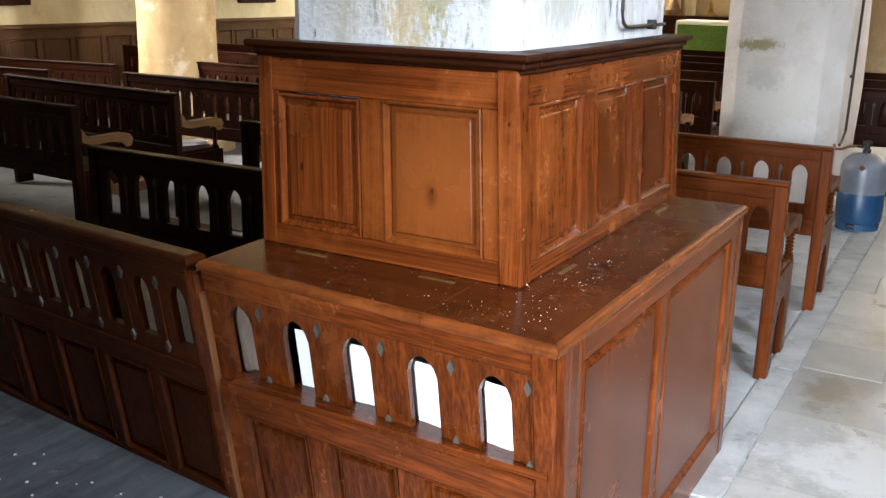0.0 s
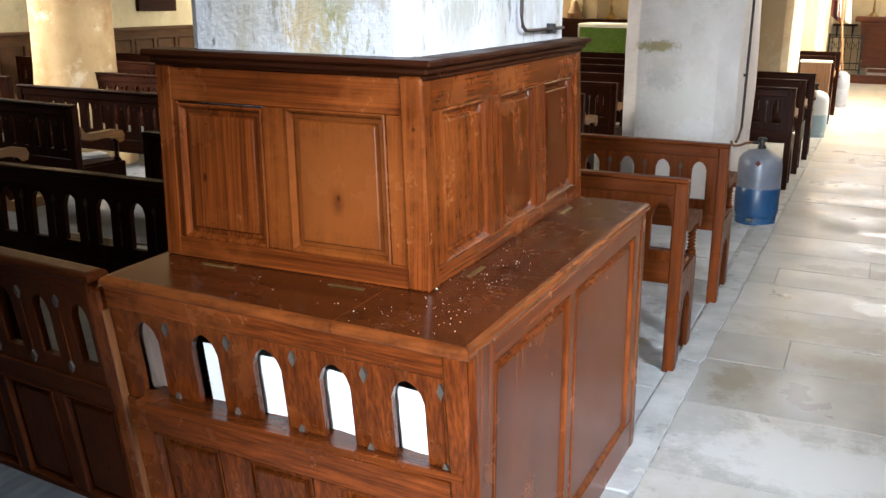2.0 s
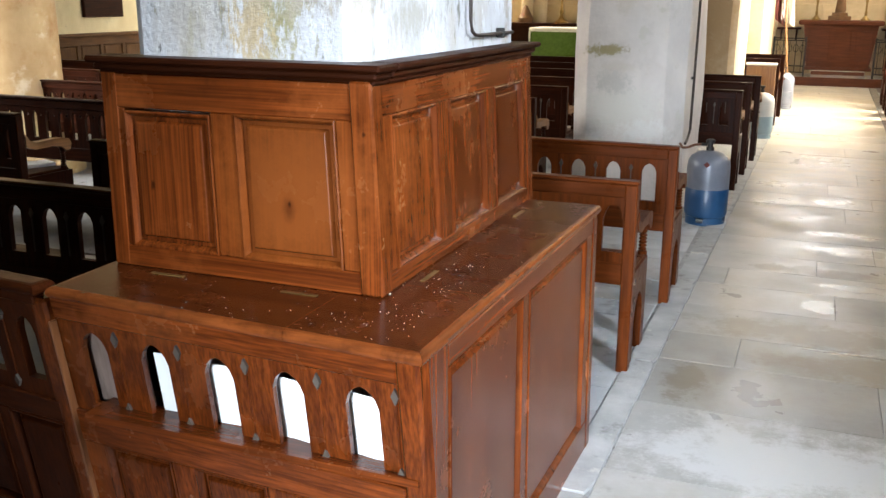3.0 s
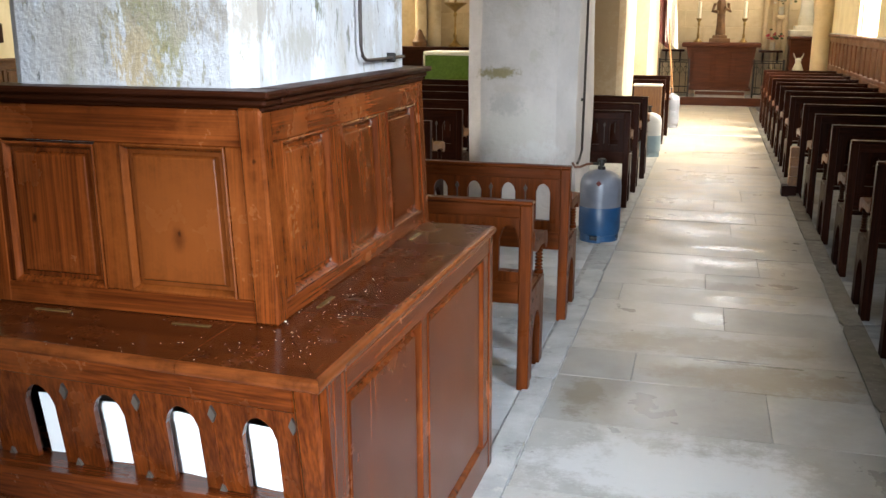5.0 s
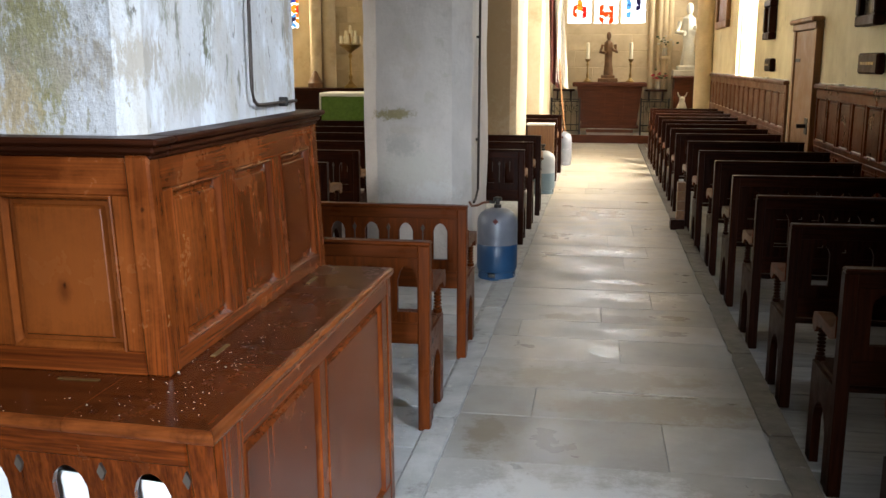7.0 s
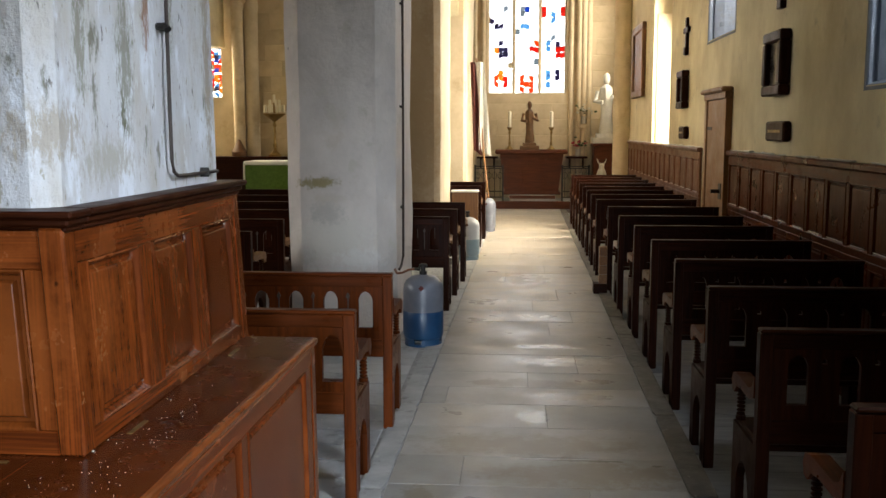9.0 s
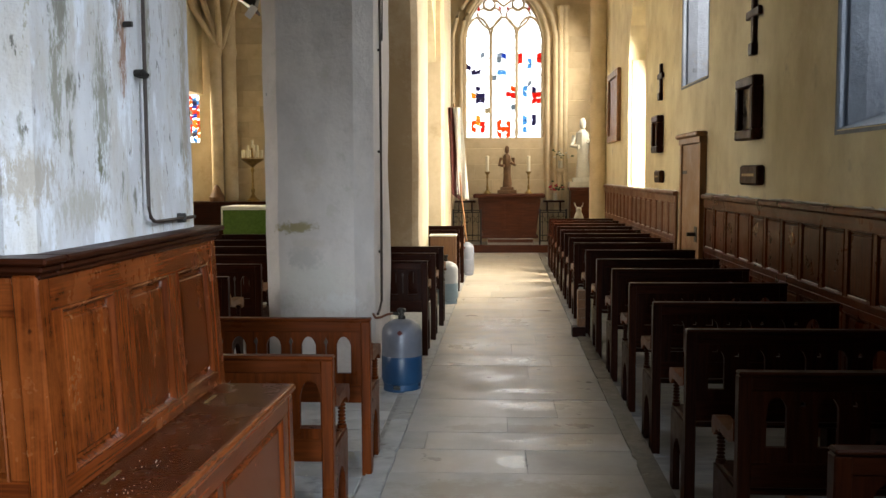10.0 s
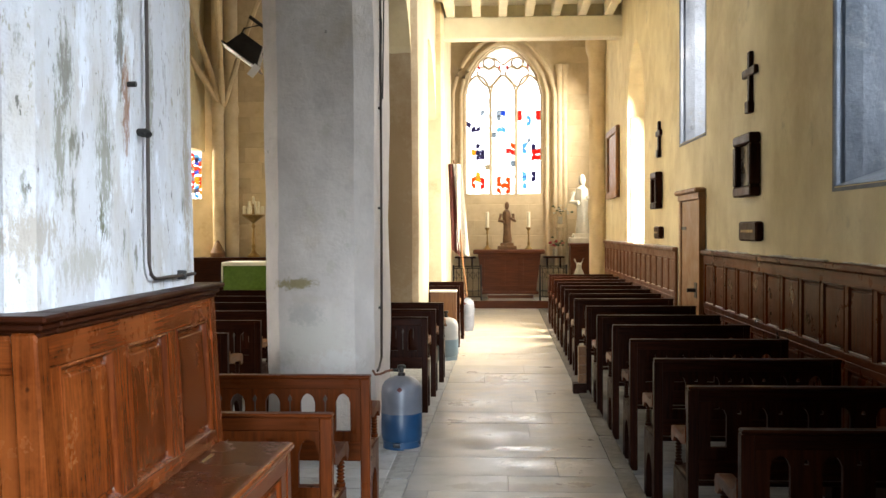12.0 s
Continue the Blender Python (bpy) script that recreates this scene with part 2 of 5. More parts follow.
# The ochre blob puts the front face's dimmer light into the colour.
PIER3 = mat("patched_plaster_pier", (0.46, 0.385, 0.265), (0.63, 0.555, 0.42), (1, 1, 0.7), 2.0, 0.88, bump=0.4, bump_dist=0.012,
            stain=[((0.42, 0.33, 0.20), 0.60, 0.78, 1.3)], stain_scale=11,
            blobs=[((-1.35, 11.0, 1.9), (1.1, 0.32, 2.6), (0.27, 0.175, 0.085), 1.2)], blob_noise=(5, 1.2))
OCHRE = mat("ochre_plaster_pier", (0.34, 0.215, 0.095), (0.58, 0.44, 0.25), (1, 1, 0.7), 2.0, 0.88, bump=0.4, bump_dist=0.012,
            stain=[((0.33, 0.17, 0.055), 0.50, 0.66, 1.9), ((0.66, 0.58, 0.44), 0.58, 0.70, 3.3)], stain_scale=11)
YELLOW = mat("yellowed_plaster", (0.56, 0.48, 0.295), (0.78, 0.705, 0.49), (1, 1, 0.7), 2.4, 0.85, bump=0.35, bump_dist=0.012,
             stain=[((0.43, 0.33, 0.18), 0.50, 0.76, 0.8), ((0.36, 0.32, 0.23), 0.60, 0.76, 2.7), ((0.20, 0.18, 0.14), 0.69, 0.73, 13.0)], stain_scale=9)
STONE = mat("dressed_limestone", (0.51, 0.41, 0.265), (0.68, 0.57, 0.40), (1, 1, 1), 3.2, 0.85, bump=0.35, bump_dist=0.008,
            stain=[((0.34, 0.23, 0.11), 0.56, 0.78, 1.4)], stain_scale=12, vary=0.10)
# Darkened in its colour to hold the jambs dim beside the window lamps.
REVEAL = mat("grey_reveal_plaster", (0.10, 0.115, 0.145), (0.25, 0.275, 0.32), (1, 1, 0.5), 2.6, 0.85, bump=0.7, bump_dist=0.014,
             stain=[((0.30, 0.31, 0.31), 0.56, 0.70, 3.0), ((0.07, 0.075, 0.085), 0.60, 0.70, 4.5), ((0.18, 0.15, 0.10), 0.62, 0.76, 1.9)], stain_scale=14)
# Pale blobs at y 3.28, 6.52, 8.15 paint glare; at y 14 warm light.
SLAB = mat("worn_flagstone", (0.262, 0.258, 0.252), (0.42, 0.413, 0.402), (1, 1, 1), 2.4, 0.37, vary=0.16, bump=0.35, bump_dist=0.008, gloss=0.14,
           stain=[((0.27, 0.215, 0.150), 0.46, 0.80, 0.9), ((0.46, 0.455, 0.45), 0.52, 0.80, 1.3), ((0.17, 0.155, 0.135), 0.62, 0.74, 3.4)], stain_scale=2.2,
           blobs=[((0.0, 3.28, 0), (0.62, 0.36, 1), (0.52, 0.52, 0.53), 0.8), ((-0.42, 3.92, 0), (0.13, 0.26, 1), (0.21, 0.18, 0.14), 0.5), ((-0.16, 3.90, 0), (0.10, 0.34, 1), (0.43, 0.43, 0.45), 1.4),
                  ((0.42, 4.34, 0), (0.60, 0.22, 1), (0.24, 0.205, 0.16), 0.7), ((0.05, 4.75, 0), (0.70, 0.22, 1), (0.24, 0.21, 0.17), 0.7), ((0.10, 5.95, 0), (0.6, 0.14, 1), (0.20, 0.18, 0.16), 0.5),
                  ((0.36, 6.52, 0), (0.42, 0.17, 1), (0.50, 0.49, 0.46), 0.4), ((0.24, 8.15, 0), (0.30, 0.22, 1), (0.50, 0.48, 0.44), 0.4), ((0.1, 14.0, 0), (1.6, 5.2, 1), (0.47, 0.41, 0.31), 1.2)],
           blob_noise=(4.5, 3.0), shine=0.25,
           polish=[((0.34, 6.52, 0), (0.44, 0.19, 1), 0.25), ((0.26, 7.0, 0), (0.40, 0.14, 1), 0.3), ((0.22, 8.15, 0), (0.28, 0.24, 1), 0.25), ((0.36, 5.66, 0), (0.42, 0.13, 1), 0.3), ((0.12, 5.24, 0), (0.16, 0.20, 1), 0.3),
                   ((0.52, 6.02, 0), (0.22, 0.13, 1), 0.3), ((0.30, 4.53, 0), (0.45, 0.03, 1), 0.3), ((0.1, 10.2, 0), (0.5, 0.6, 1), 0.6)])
FLOOR = mat("dusty_stone_floor", (0.22, 0.228, 0.24), (0.39, 0.395, 0.405), (1, 1, 1), 2.6, 0.7, bump=0.35, bump_dist=0.006,
            stain=[((0.13, 0.12, 0.11), 0.58, 0.76, 2.0), ((0.10, 0.09, 0.08), 0.60, 0.68, 9.0), ((0.5, 0.5, 0.49), 0.66, 0.72, 22.0)], stain_scale=9)
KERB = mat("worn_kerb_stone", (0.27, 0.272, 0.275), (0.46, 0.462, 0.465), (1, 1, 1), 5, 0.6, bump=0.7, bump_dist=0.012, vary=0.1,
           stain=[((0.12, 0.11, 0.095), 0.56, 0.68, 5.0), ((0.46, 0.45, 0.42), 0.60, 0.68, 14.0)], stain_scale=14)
# Browner copy of the kerb stone, with the right side's shade in the colour.
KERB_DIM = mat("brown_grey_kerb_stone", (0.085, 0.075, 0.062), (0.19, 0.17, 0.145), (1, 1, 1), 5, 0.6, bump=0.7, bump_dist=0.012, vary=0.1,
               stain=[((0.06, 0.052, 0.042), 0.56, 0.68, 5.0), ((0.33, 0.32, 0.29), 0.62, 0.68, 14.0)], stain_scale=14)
MORTAR = mat("pale_crumbling_mortar", (0.22, 0.22, 0.22), (0.44, 0.44, 0.44), (1, 1, 1), 14, 0.9, bump=0.8, bump_dist=0.008, stain=[((0.12, 0.11, 0.10), 0.58, 0.66, 18.0)])
BOARD = mat("grey_floor_board", (0.27, 0.275, 0.285), (0.45, 0.455, 0.465), (0.8, 6, 1), 4.0, 0.68, vary=0.12, bump=0.3,
            stain=[((0.5, 0.5, 0.49), 0.68, 0.74, 16.0)], stain_scale=6)
PALE_FLAG = mat("limewash_dusted_flag", (0.34, 0.35, 0.365), (0.58, 0.59, 0.61), (1, 1, 1), 3.0, 0.7, vary=0.08, bump=0.3, stain=[((0.20, 0.20, 0.20), 0.56, 0.70, 4.0), ((0.70, 0.70, 0.70), 0.64, 0.70, 20.0)], stain_scale=6)
# Darker than the other boards: the platform's dim light is in the colour.
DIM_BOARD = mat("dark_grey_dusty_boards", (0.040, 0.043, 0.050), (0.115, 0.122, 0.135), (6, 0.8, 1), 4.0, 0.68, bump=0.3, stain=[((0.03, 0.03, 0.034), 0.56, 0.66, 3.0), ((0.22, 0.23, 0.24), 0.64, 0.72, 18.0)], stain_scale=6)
WHITE_BEAM = mat("white_painted_timber", (0.62, 0.58, 0.47), (0.75, 0.71, 0.59), (1, 1, 1), 3, 0.7, bump=0.2)
PAPER = mat("white_paper", (0.74, 0.75, 0.76), (0.83, 0.84, 0.85), (1, 1, 1), 6, 0.85, bump=0.15)
CANDLE = mat("candle_wax", (0.72, 0.67, 0.53), (0.8, 0.76, 0.63), rough=0.5)
IRON = mat("black_iron", (0.015, 0.014, 0.013), (0.04, 0.036, 0.033), rough=0.5, metal=0.5)
PIPE = mat("brown_painted_pipe", (0.022, 0.015, 0.012), (0.055, 0.038, 0.030), rough=0.5, metal=0.2, grain=12)
BRASS = mat("tarnished_brass", (0.16, 0.105, 0.04), (0.42, 0.29, 0.11), rough=0.38, metal=0.85)
STEEL = mat("scuffed_grey_steel", (0.11, 0.12, 0.15), (0.20, 0.21, 0.25), (1, 1, 1), 4, 0.40, metal=0.15, bump=0.1,
            stain=[((0.20, 0.16, 0.13), 0.64, 0.76, 8)], stain_scale=6)
BLUE = mat("scuffed_blue_paint", (0.005, 0.030, 0.085), (0.013, 0.066, 0.155), (1, 1, 1), 4, 0.42, bump=0.1,
           stain=[((0.16, 0.17, 0.18), 0.66, 0.76, 9)], stain_scale=6)
PALEBLUE = mat("faded_blue_paint", (0.155, 0.225, 0.275), (0.23, 0.31, 0.36), (1, 1, 1), 4, 0.45, bump=0.1)
PALESTEEL = mat("worn_pale_steel", (0.38, 0.40, 0.42), (0.55, 0.57, 0.58), (1, 1, 1), 4, 0.45, bump=0.1)
RUBBER = mat("orange_rubber_hose", (0.14, 0.055, 0.03), (0.2, 0.08, 0.04), rough=0.6)
GREEN = mat("green_altar_cloth", (0.055, 0.115, 0.012), (0.10, 0.19, 0.03), (1, 1, 1), 20, 0.9)
LINEN = mat("white_linen", (0.7, 0.7, 0.68), (0.8, 0.8, 0.78), (1, 1, 1), 20, 0.9)
REDW = mat("red_stained_altar_wood", (0.050, 0.013, 0.005), (0.125, 0.036, 0.013), (0.6, 8, 8), 6, 0.5, bump=0.12, spec=0.2)
GILT = mat("painted_brown_wood_figure", (0.07, 0.032, 0.013), (0.20, 0.10, 0.038), (1, 1, 1), 8, 0.5, bump=0.3)
PLASTER_FIG = mat("white_plaster_figure", (0.46, 0.44, 0.38), (0.60, 0.58, 0.51), (1, 1, 1), 8, 0.6, bump=0.2)
RED = mat("red_flower_petals", (0.35, 0.02, 0.04), (0.55, 0.06, 0.09), rough=0.7)
LEAF = mat("dull_leaves", (0.03, 0.06, 0.02), (0.07, 0.12, 0.04), rough=0.7)
FLAGR = mat("dark_red_banner_cloth", (0.07, 0.015, 0.012), (0.14, 0.03, 0.025), (1, 1, 1), 14, 0.85)
PRINT = mat("dark_framed_print", (0.02, 0.017, 0.014), (0.095, 0.082, 0.066), (1, 1, 1), 5, 0.25, bump=0)
FLAKE = mat("white_paint_flakes", (0.62, 0.61, 0.58), (0.78, 0.77, 0.74), rough=0.85)
LEAD = mat("grey_window_lead", (0.10, 0.10, 0.10), (0.18, 0.18, 0.17), rough=0.6)
DUSTY_WOOD = mat("dusty_grey_brown_board", (0.15, 0.105, 0.085), (0.27, 0.20, 0.17), (9, 9, 0.5), 6, 0.8)
# This grey stands for the dim inside seen through pierced diamonds and slots.
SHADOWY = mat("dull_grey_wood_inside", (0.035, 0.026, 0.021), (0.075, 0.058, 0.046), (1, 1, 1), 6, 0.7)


def glass(name, colour, clear=0.75):
    """Window glass: light passes, tinted by its colour; the rest is scattered."""
    m = bpy.data.materials.new(name)
    m.use_nodes = True
    nd, ln = m.node_tree.nodes, m.node_tree.links
    out = nd["Material Output"]
    nd.remove(nd["Principled BSDF"])
    tr, tl, gl = nd.new("ShaderNodeBsdfTransparent"), nd.new("ShaderNodeBsdfTranslucent"), nd.new("ShaderNodeBsdfGlossy")
    nz, rp = nd.new("ShaderNodeTexNoise"), nd.new("ShaderNodeMapRange")
    nz.inputs["Scale"].default_value, nz.inputs["Detail"].default_value = 14, 5
    rp.inputs[3].default_value, rp.inputs[4].default_value = 0.7, 1.15
    ln.new(nz.outputs[0], rp.inputs[0])
    hs = nd.new("ShaderNodeHueSaturation")
    hs.inputs["Color"].default_value = (*colour, 1)
    ln.new(rp.outputs[0], hs.inputs["Value"])
    ln.new(hs.outputs[0], tr.inputs[0]), ln.new(hs.outputs[0], tl.inputs[0])
    gl.inputs["Roughness"].default_value = 0.1
    a, b = nd.new("ShaderNodeMixShader"), nd.new("ShaderNodeMixShader")
    a.inputs[0].default_value, b.inputs[0].default_value = 1 - clear, 0.04
    ln.new(tr.outputs[0], a.inputs[1]), ln.new(tl.outputs[0], a.inputs[2])
    ln.new(a.outputs[0], b.inputs[1]), ln.new(gl.outputs[0], b.inputs[2])
    ln.new(b.outputs[0], out.inputs[0])
    return m


CLEAR = glass("pale_leaded_glass", (0.95, 0.97, 0.98))
DULL = [glass("dull_grey_glass", (0.32, 0.35, 0.38)), glass("cream_glass", (0.40, 0.35, 0.26)), glass("misty_glass", (0.26, 0.29, 0.31))]
TINT = [glass(*a) for a in (("blue_glass", (0.06, 0.14, 0.42)), ("red_glass", (0.55, 0.07, 0.045)), ("orange_glass", (0.70, 0.15, 0.03)),
                            ("amber_glass", (0.80, 0.34, 0.06)), ("pale_blue_glass", (0.20, 0.38, 0.55)), ("purple_glass", (0.075, 0.065, 0.14)))]
bk = bpy.data.materials.new("bright_overcast_sky")
bk.use_nodes = True
bk.node_tree.nodes.remove(bk.node_tree.nodes["Principled BSDF"])
em = bk.node_tree.nodes.new("ShaderNodeEmission")
em.inputs[0].default_value, em.inputs[1].default_value = (1, 1, 1, 1), 8.0
bk.node_tree.links.new(em.outputs[0], bk.node_tree.nodes["Material Output"].inputs[0])


# ---- mesh helpers ----
def box(bm, x0, y0, z0, x1, y1, z1, c=0.0):
    """A box between two corners; c: the width of its chamfered edges."""
    lo, hi = (min(x0, x1), min(y0, y1), min(z0, z1)), (max(x0, x1), max(y0, y1), max(z0, z1))
    c = min(c, 0.45 * min(h - l for l, h in zip(lo, hi)))
    if c <= 0:
        v = [bm.verts.new([(lo, hi)[i >> k & 1][k] for k in range(3)]) for i in range(8)]
        for q in ((0, 4, 6, 2), (1, 3, 7, 5), (0, 1, 5, 4), (2, 6, 7, 3), (0, 2, 3, 1), (4, 5, 7, 6)):
            bm.faces.new([v[i] for i in q])
        return
    v = {}
    for i in range(8):
        for k in range(3):
            v[i, k] = bm.verts.new([(hi[a] if i >> a & 1 else lo[a]) + (0 if a == k else (-c if i >> a & 1 else c)) for a in range(3)])
    for k in range(3):
        a, b = (k + 1) % 3, (k + 2) % 3
        for s in (0, 1):
            q = [s << k, s << k | 1 << a, s << k | 1 << a | 1 << b, s << k | 1 << b]
            bm.faces.new([v[i, k] for i in (q if s else q[::-1])])
        for i in range(8):
            if not i >> k & 1:
                j = i | 1 << k
                if (i >> a & 1) == (i >> b & 1):
                    bm.faces.new([v[i, a], v[i, b], v[j, b], v[j, a]])
                else:
                    bm.faces.new([v[i, b], v[i, a], v[j, a], v[j, b]])
    for i in range(8):
        bm.faces.new([v[i, k] for k in range(3)])


def prism(bm, poly, put, t0, t1):
    """An outline of (u, v) points made solid from depth t0 to t1; put(u, v, t) gives the place."""
    a, b = [bm.verts.new(put(u, w, t0)) for u, w in poly], [bm.verts.new(put(u, w, t1)) for u, w in poly]
    bm.faces.new(a[::-1]), bm.faces.new(b)
    n = len(poly)
    for i in range(n):
        bm.faces.new([a[i], a[(i + 1) % n], b[(i + 1) % n], b[i]])


def lathe(bm, profile, at=(0, 0, 0), n=20, sx=1.0, sy=1.0):
    """A turned body from (radius, z) pairs."""
    rings = []
    for r, z in profile:
        rings.append([bm.verts.new((at[0] + sx * r * math.cos(2 * math.pi * k / n), at[1] + sy * r * math.sin(2 * math.pi * k / n), at[2] + z)) for k in range(n)])
    for a, b in zip(rings, rings[1:]):
        for k in range(n):
            bm.faces.new([a[k], a[(k + 1) % n], b[(k + 1) % n], b[k]])
    bm.faces.new(rings[0][::-1]), bm.faces.new(rings[-1])


def tube(bm, pts, r, n=8):
    """A round bar along a line of points."""
    pts = [Vector(p) for p in pts]
    rings = []
    for i, p in enumerate(pts):
        d = (pts[min(i + 1, len(pts) - 1)] - pts[max(i - 1, 0)]).normalized()
        s = d.cross(Vector((0, 0, 1)) if abs(d.z) < 0.9 else Vector((1, 0, 0))).normalized()
        t = d.cross(s)
        rings.append([bm.verts.new(p + r * (math.cos(2 * math.pi * k / n) * s + math.sin(2 * math.pi * k / n) * t)) for k in range(n)])
    for a, b in zip(rings, rings[1:]):
        for k in range(n):
            bm.faces.new([a[k], b[k], b[(k + 1) % n], a[(k + 1) % n]])
    bm.faces.new(rings[0]), bm.faces.new(rings[-1][::-1])


def arch_top(cx, w, zs, rise, n=10):
    """Points of a pointed arch from left to right."""
    pts = []
    for k in range(n + 1):
        s = 2 * k / n - 1
        pts.append((cx + s * w / 2, zs + rise * (1 - abs(s) ** 1.7) ** 0.62))
    return pts


def pierced(bm, u0, u1, v0, v1, holes, put, t0, t1, n=10):
    """A plate with pointed openings (cx, w, foot, spring, rise), in order along u."""
    cells, u, left = [], u0, []
    for cx, w, zb, zs, rise in holes:
        l, r = cx - w / 2, cx + w / 2
        side = [z for z in (zb, zs) if v0 + 1e-5 < z < v1 - 1e-5]
        side = sorted(set(round(z, 6) for z in side))
        cells.append([(u, v0), (l, v0)] + [(l, z) for z in side] + [(l, v1), (u, v1)] + [(u, z) for z in reversed(left)])
        if zb - v0 > 1e-4:
            cells.append([(l, v0), (r, v0), (r, zb), (l, zb)])
        pts = arch_top(cx, w, zs, rise, n)
        for a, b in zip(pts, pts[1:]):
            cells.append([a, b, (b[0], v1), (a[0], v1)])
        u, left = r, side
    cells.append([(u, v0), (u1, v0), (u1, v1), (u, v1)] + [(u, z) for z in reversed(left)])
    verts, count = {}, {}
    for c in cells:
        for p in c:
            k = (round(p[0], 5), round(p[1], 5))
            if k not in verts:
                verts[k] = [bm.verts.new(put(*k, t)) for t in (t0, t1)]
    for c in cells:
        ks = [(round(a, 5), round(b, 5)) for a, b in c]
        bm.faces.new([verts[k][0] for k in ks[::-1]]), bm.faces.new([verts[k][1] for k in ks])
        for a, b in zip(ks, ks[1:] + ks[:1]):
            count.setdefault(frozenset((a, b)), []).append((a, b))
    for e in count.values():
        if len(e) == 1:
            a, b = e[0]
            bm.faces.new([verts[a][0], verts[b][0], verts[b][1], verts[a][1]])


WARP = [None]


def part(name, bm, material, parent=None, label="", smooth=False):
    """Links a bmesh as one mesh object, under a thing or a part if given."""
    if WARP[0]:
        for v in bm.verts:
            v.co = WARP[0](v.co)
    bmesh.ops.recalc_face_normals(bm, faces=bm.faces[:])
    if smooth:
        for e in bm.edges:
            if len(e.link_faces) == 2 and e.calc_face_angle(0) > 0.6:
                e.smooth = False
    me = bpy.data.meshes.new(name)
    bm.to_mesh(me)
    bm.free()
    if smooth:
        for p in me.polygons:
            p.use_smooth = True
    me.materials.append(material)
    ob = new(name, me)
    if parent:
        ob.parent = parent
    return tagged(ob, label)


def slab_part(name, parent, material, *a, c=0.004, label=""):
    bm = bmesh.new()
    box(bm, *a, c)
    return part(name, bm, material, parent, label)


def thing(name, label, category, group="", kind=""):
    return tagged(new(name), label, category, group, kind)


def structure(name, bm, material, label, parent=None):
    return tagged(part(name, bm, material, parent, label), kind="structure")


XZ = lambda u, v, t: (u, t, v)
YZ = lambda u, v, t: (t, u, v)


def fielded(bm, u0, u1, v0, v1, put, t, s, slope=0.015, depth=0.014):
    """A sunk panel with a moulded edge and a raised field, facing the way of s."""
    rings = []
    for inset, d in ((0, 0.003), (0.004, 0.004), (0.008, 0.001), (slope, -depth * 0.8), (slope + 0.001, -depth - 0.002), (slope + 0.010, -depth - 0.002), (slope + 0.011, -depth + 0.001), (slope + 0.016, -depth + 0.008), (slope + 0.019, -depth + 0.009)):
        rings.append([bm.verts.new(put(a, b, t + s * d)) for a, b in
                      ((u0 + inset, v0 + inset), (u1 - inset, v0 + inset), (u1 - inset, v1 - inset), (u0 + inset, v1 - inset))])
    back = [bm.verts.new(put(a, b, t - s * 0.03)) for a, b in ((u0, v0), (u1, v0), (u1, v1), (u0, v1))]
    for a, b in zip(rings, rings[1:]):
        for k in range(4):
            bm.faces.new([a[k], a[(k + 1) % 4], b[(k + 1) % 4], b[k]])
    for k in range(4):
        bm.faces.new([back[k], back[(k + 1) % 4], rings[0][(k + 1) % 4], rings[0][k]])
    bm.faces.new(rings[-1]), bm.faces.new(back[::-1])


def framing(parent, put, t, s, u0, u1, v0, v1, panels, wood, thick=0.03):
    """Frame-and-panel joinery: panels (u0, u1, v0, v1) in one row, with stiles between and rails above and below."""
    ga, gv = ("x" if put is XZ else "y"), "z"
    lo, hi = min(p[2] for p in panels), max(p[3] for p in panels)
    for name, a, b in (("bottom_rail", v0, lo), ("top_rail", hi, v1)):
        bm = bmesh.new()
        p, q = put(u0, a, t - s * thick), put(u1, b, t)
        box(bm, *p, *q, 0.003)
        part(name, bm, wood[ga], parent)
    edges = [u0] + [e for p in panels for e in p[:2]] + [u1]
    for a, b in zip(edges[::2], edges[1::2]):
        bm = bmesh.new()
        box(bm, *put(a, lo, t - s * thick), *put(b, hi, t - s * 0.0015), 0.003)
        part("stile", bm, wood[gv], parent)
    for p in panels:
        bm = bmesh.new()
        fielded(bm, *p, put, t - s * 0.002, s)
        part("panel", bm, wood[gv], parent)


# ---- setting: floors ----
bm = bmesh.new()
box(bm, -9.6, -3.2, -0.30, 0.90, 19.6, -0.012)
box(bm, 0.90, -3.2, -0.30, 2.8, 19.6, -0.088)
structure("ground", bm, FLOOR, "dusty grey stone church floor")
bm = bmesh.new()
box(bm, -0.95, 19.58, -0.30, 2.8, 21.2, 0.15, 0.01)
structure("chancel_floor", bm, SLAB, "pale stone floor of the raised sanctuary")
bm = bmesh.new()
box(bm, -0.93, 19.53, 0.0, 1.6, 19.58, 0.16, 0.006)
structure("step", bm, REDW, "red-brown wooden edge of the sanctuary step")
bm = bmesh.new()
box(bm, -9.6, 17.6, -0.30, -1.9, 21.2, 0.15, 0.01)
structure("nave_sanctuary_floor", bm, SLAB, "raised stone floor of the nave sanctuary")


def kerb_x(y, right):
    return (0.80 + 0.006 * (y - 3.5)) if right else (-0.575 + 0.0115 * (y - 3.2))


# ---- setting: walls ----
bm = bmesh.new()
pierced(bm, -3.2, 21.2, -0.3, 7.0, [(0.6, 1.3, 1.9, 3.7, 0.9), (5.3, 1.46, 1.89, 3.7, 0.9), (10.28, 1.36, 2.6, 4.4, 0.8), (14.4, 1.80, 1.38, 3.4, 1.10), (19.4, 1.3, 2.2, 4.2, 0.9)], YZ, 2.14, 2.80)
structure("wall_south", bm, YELLOW, "yellowed flaking plaster side wall")
bm = bmesh.new()
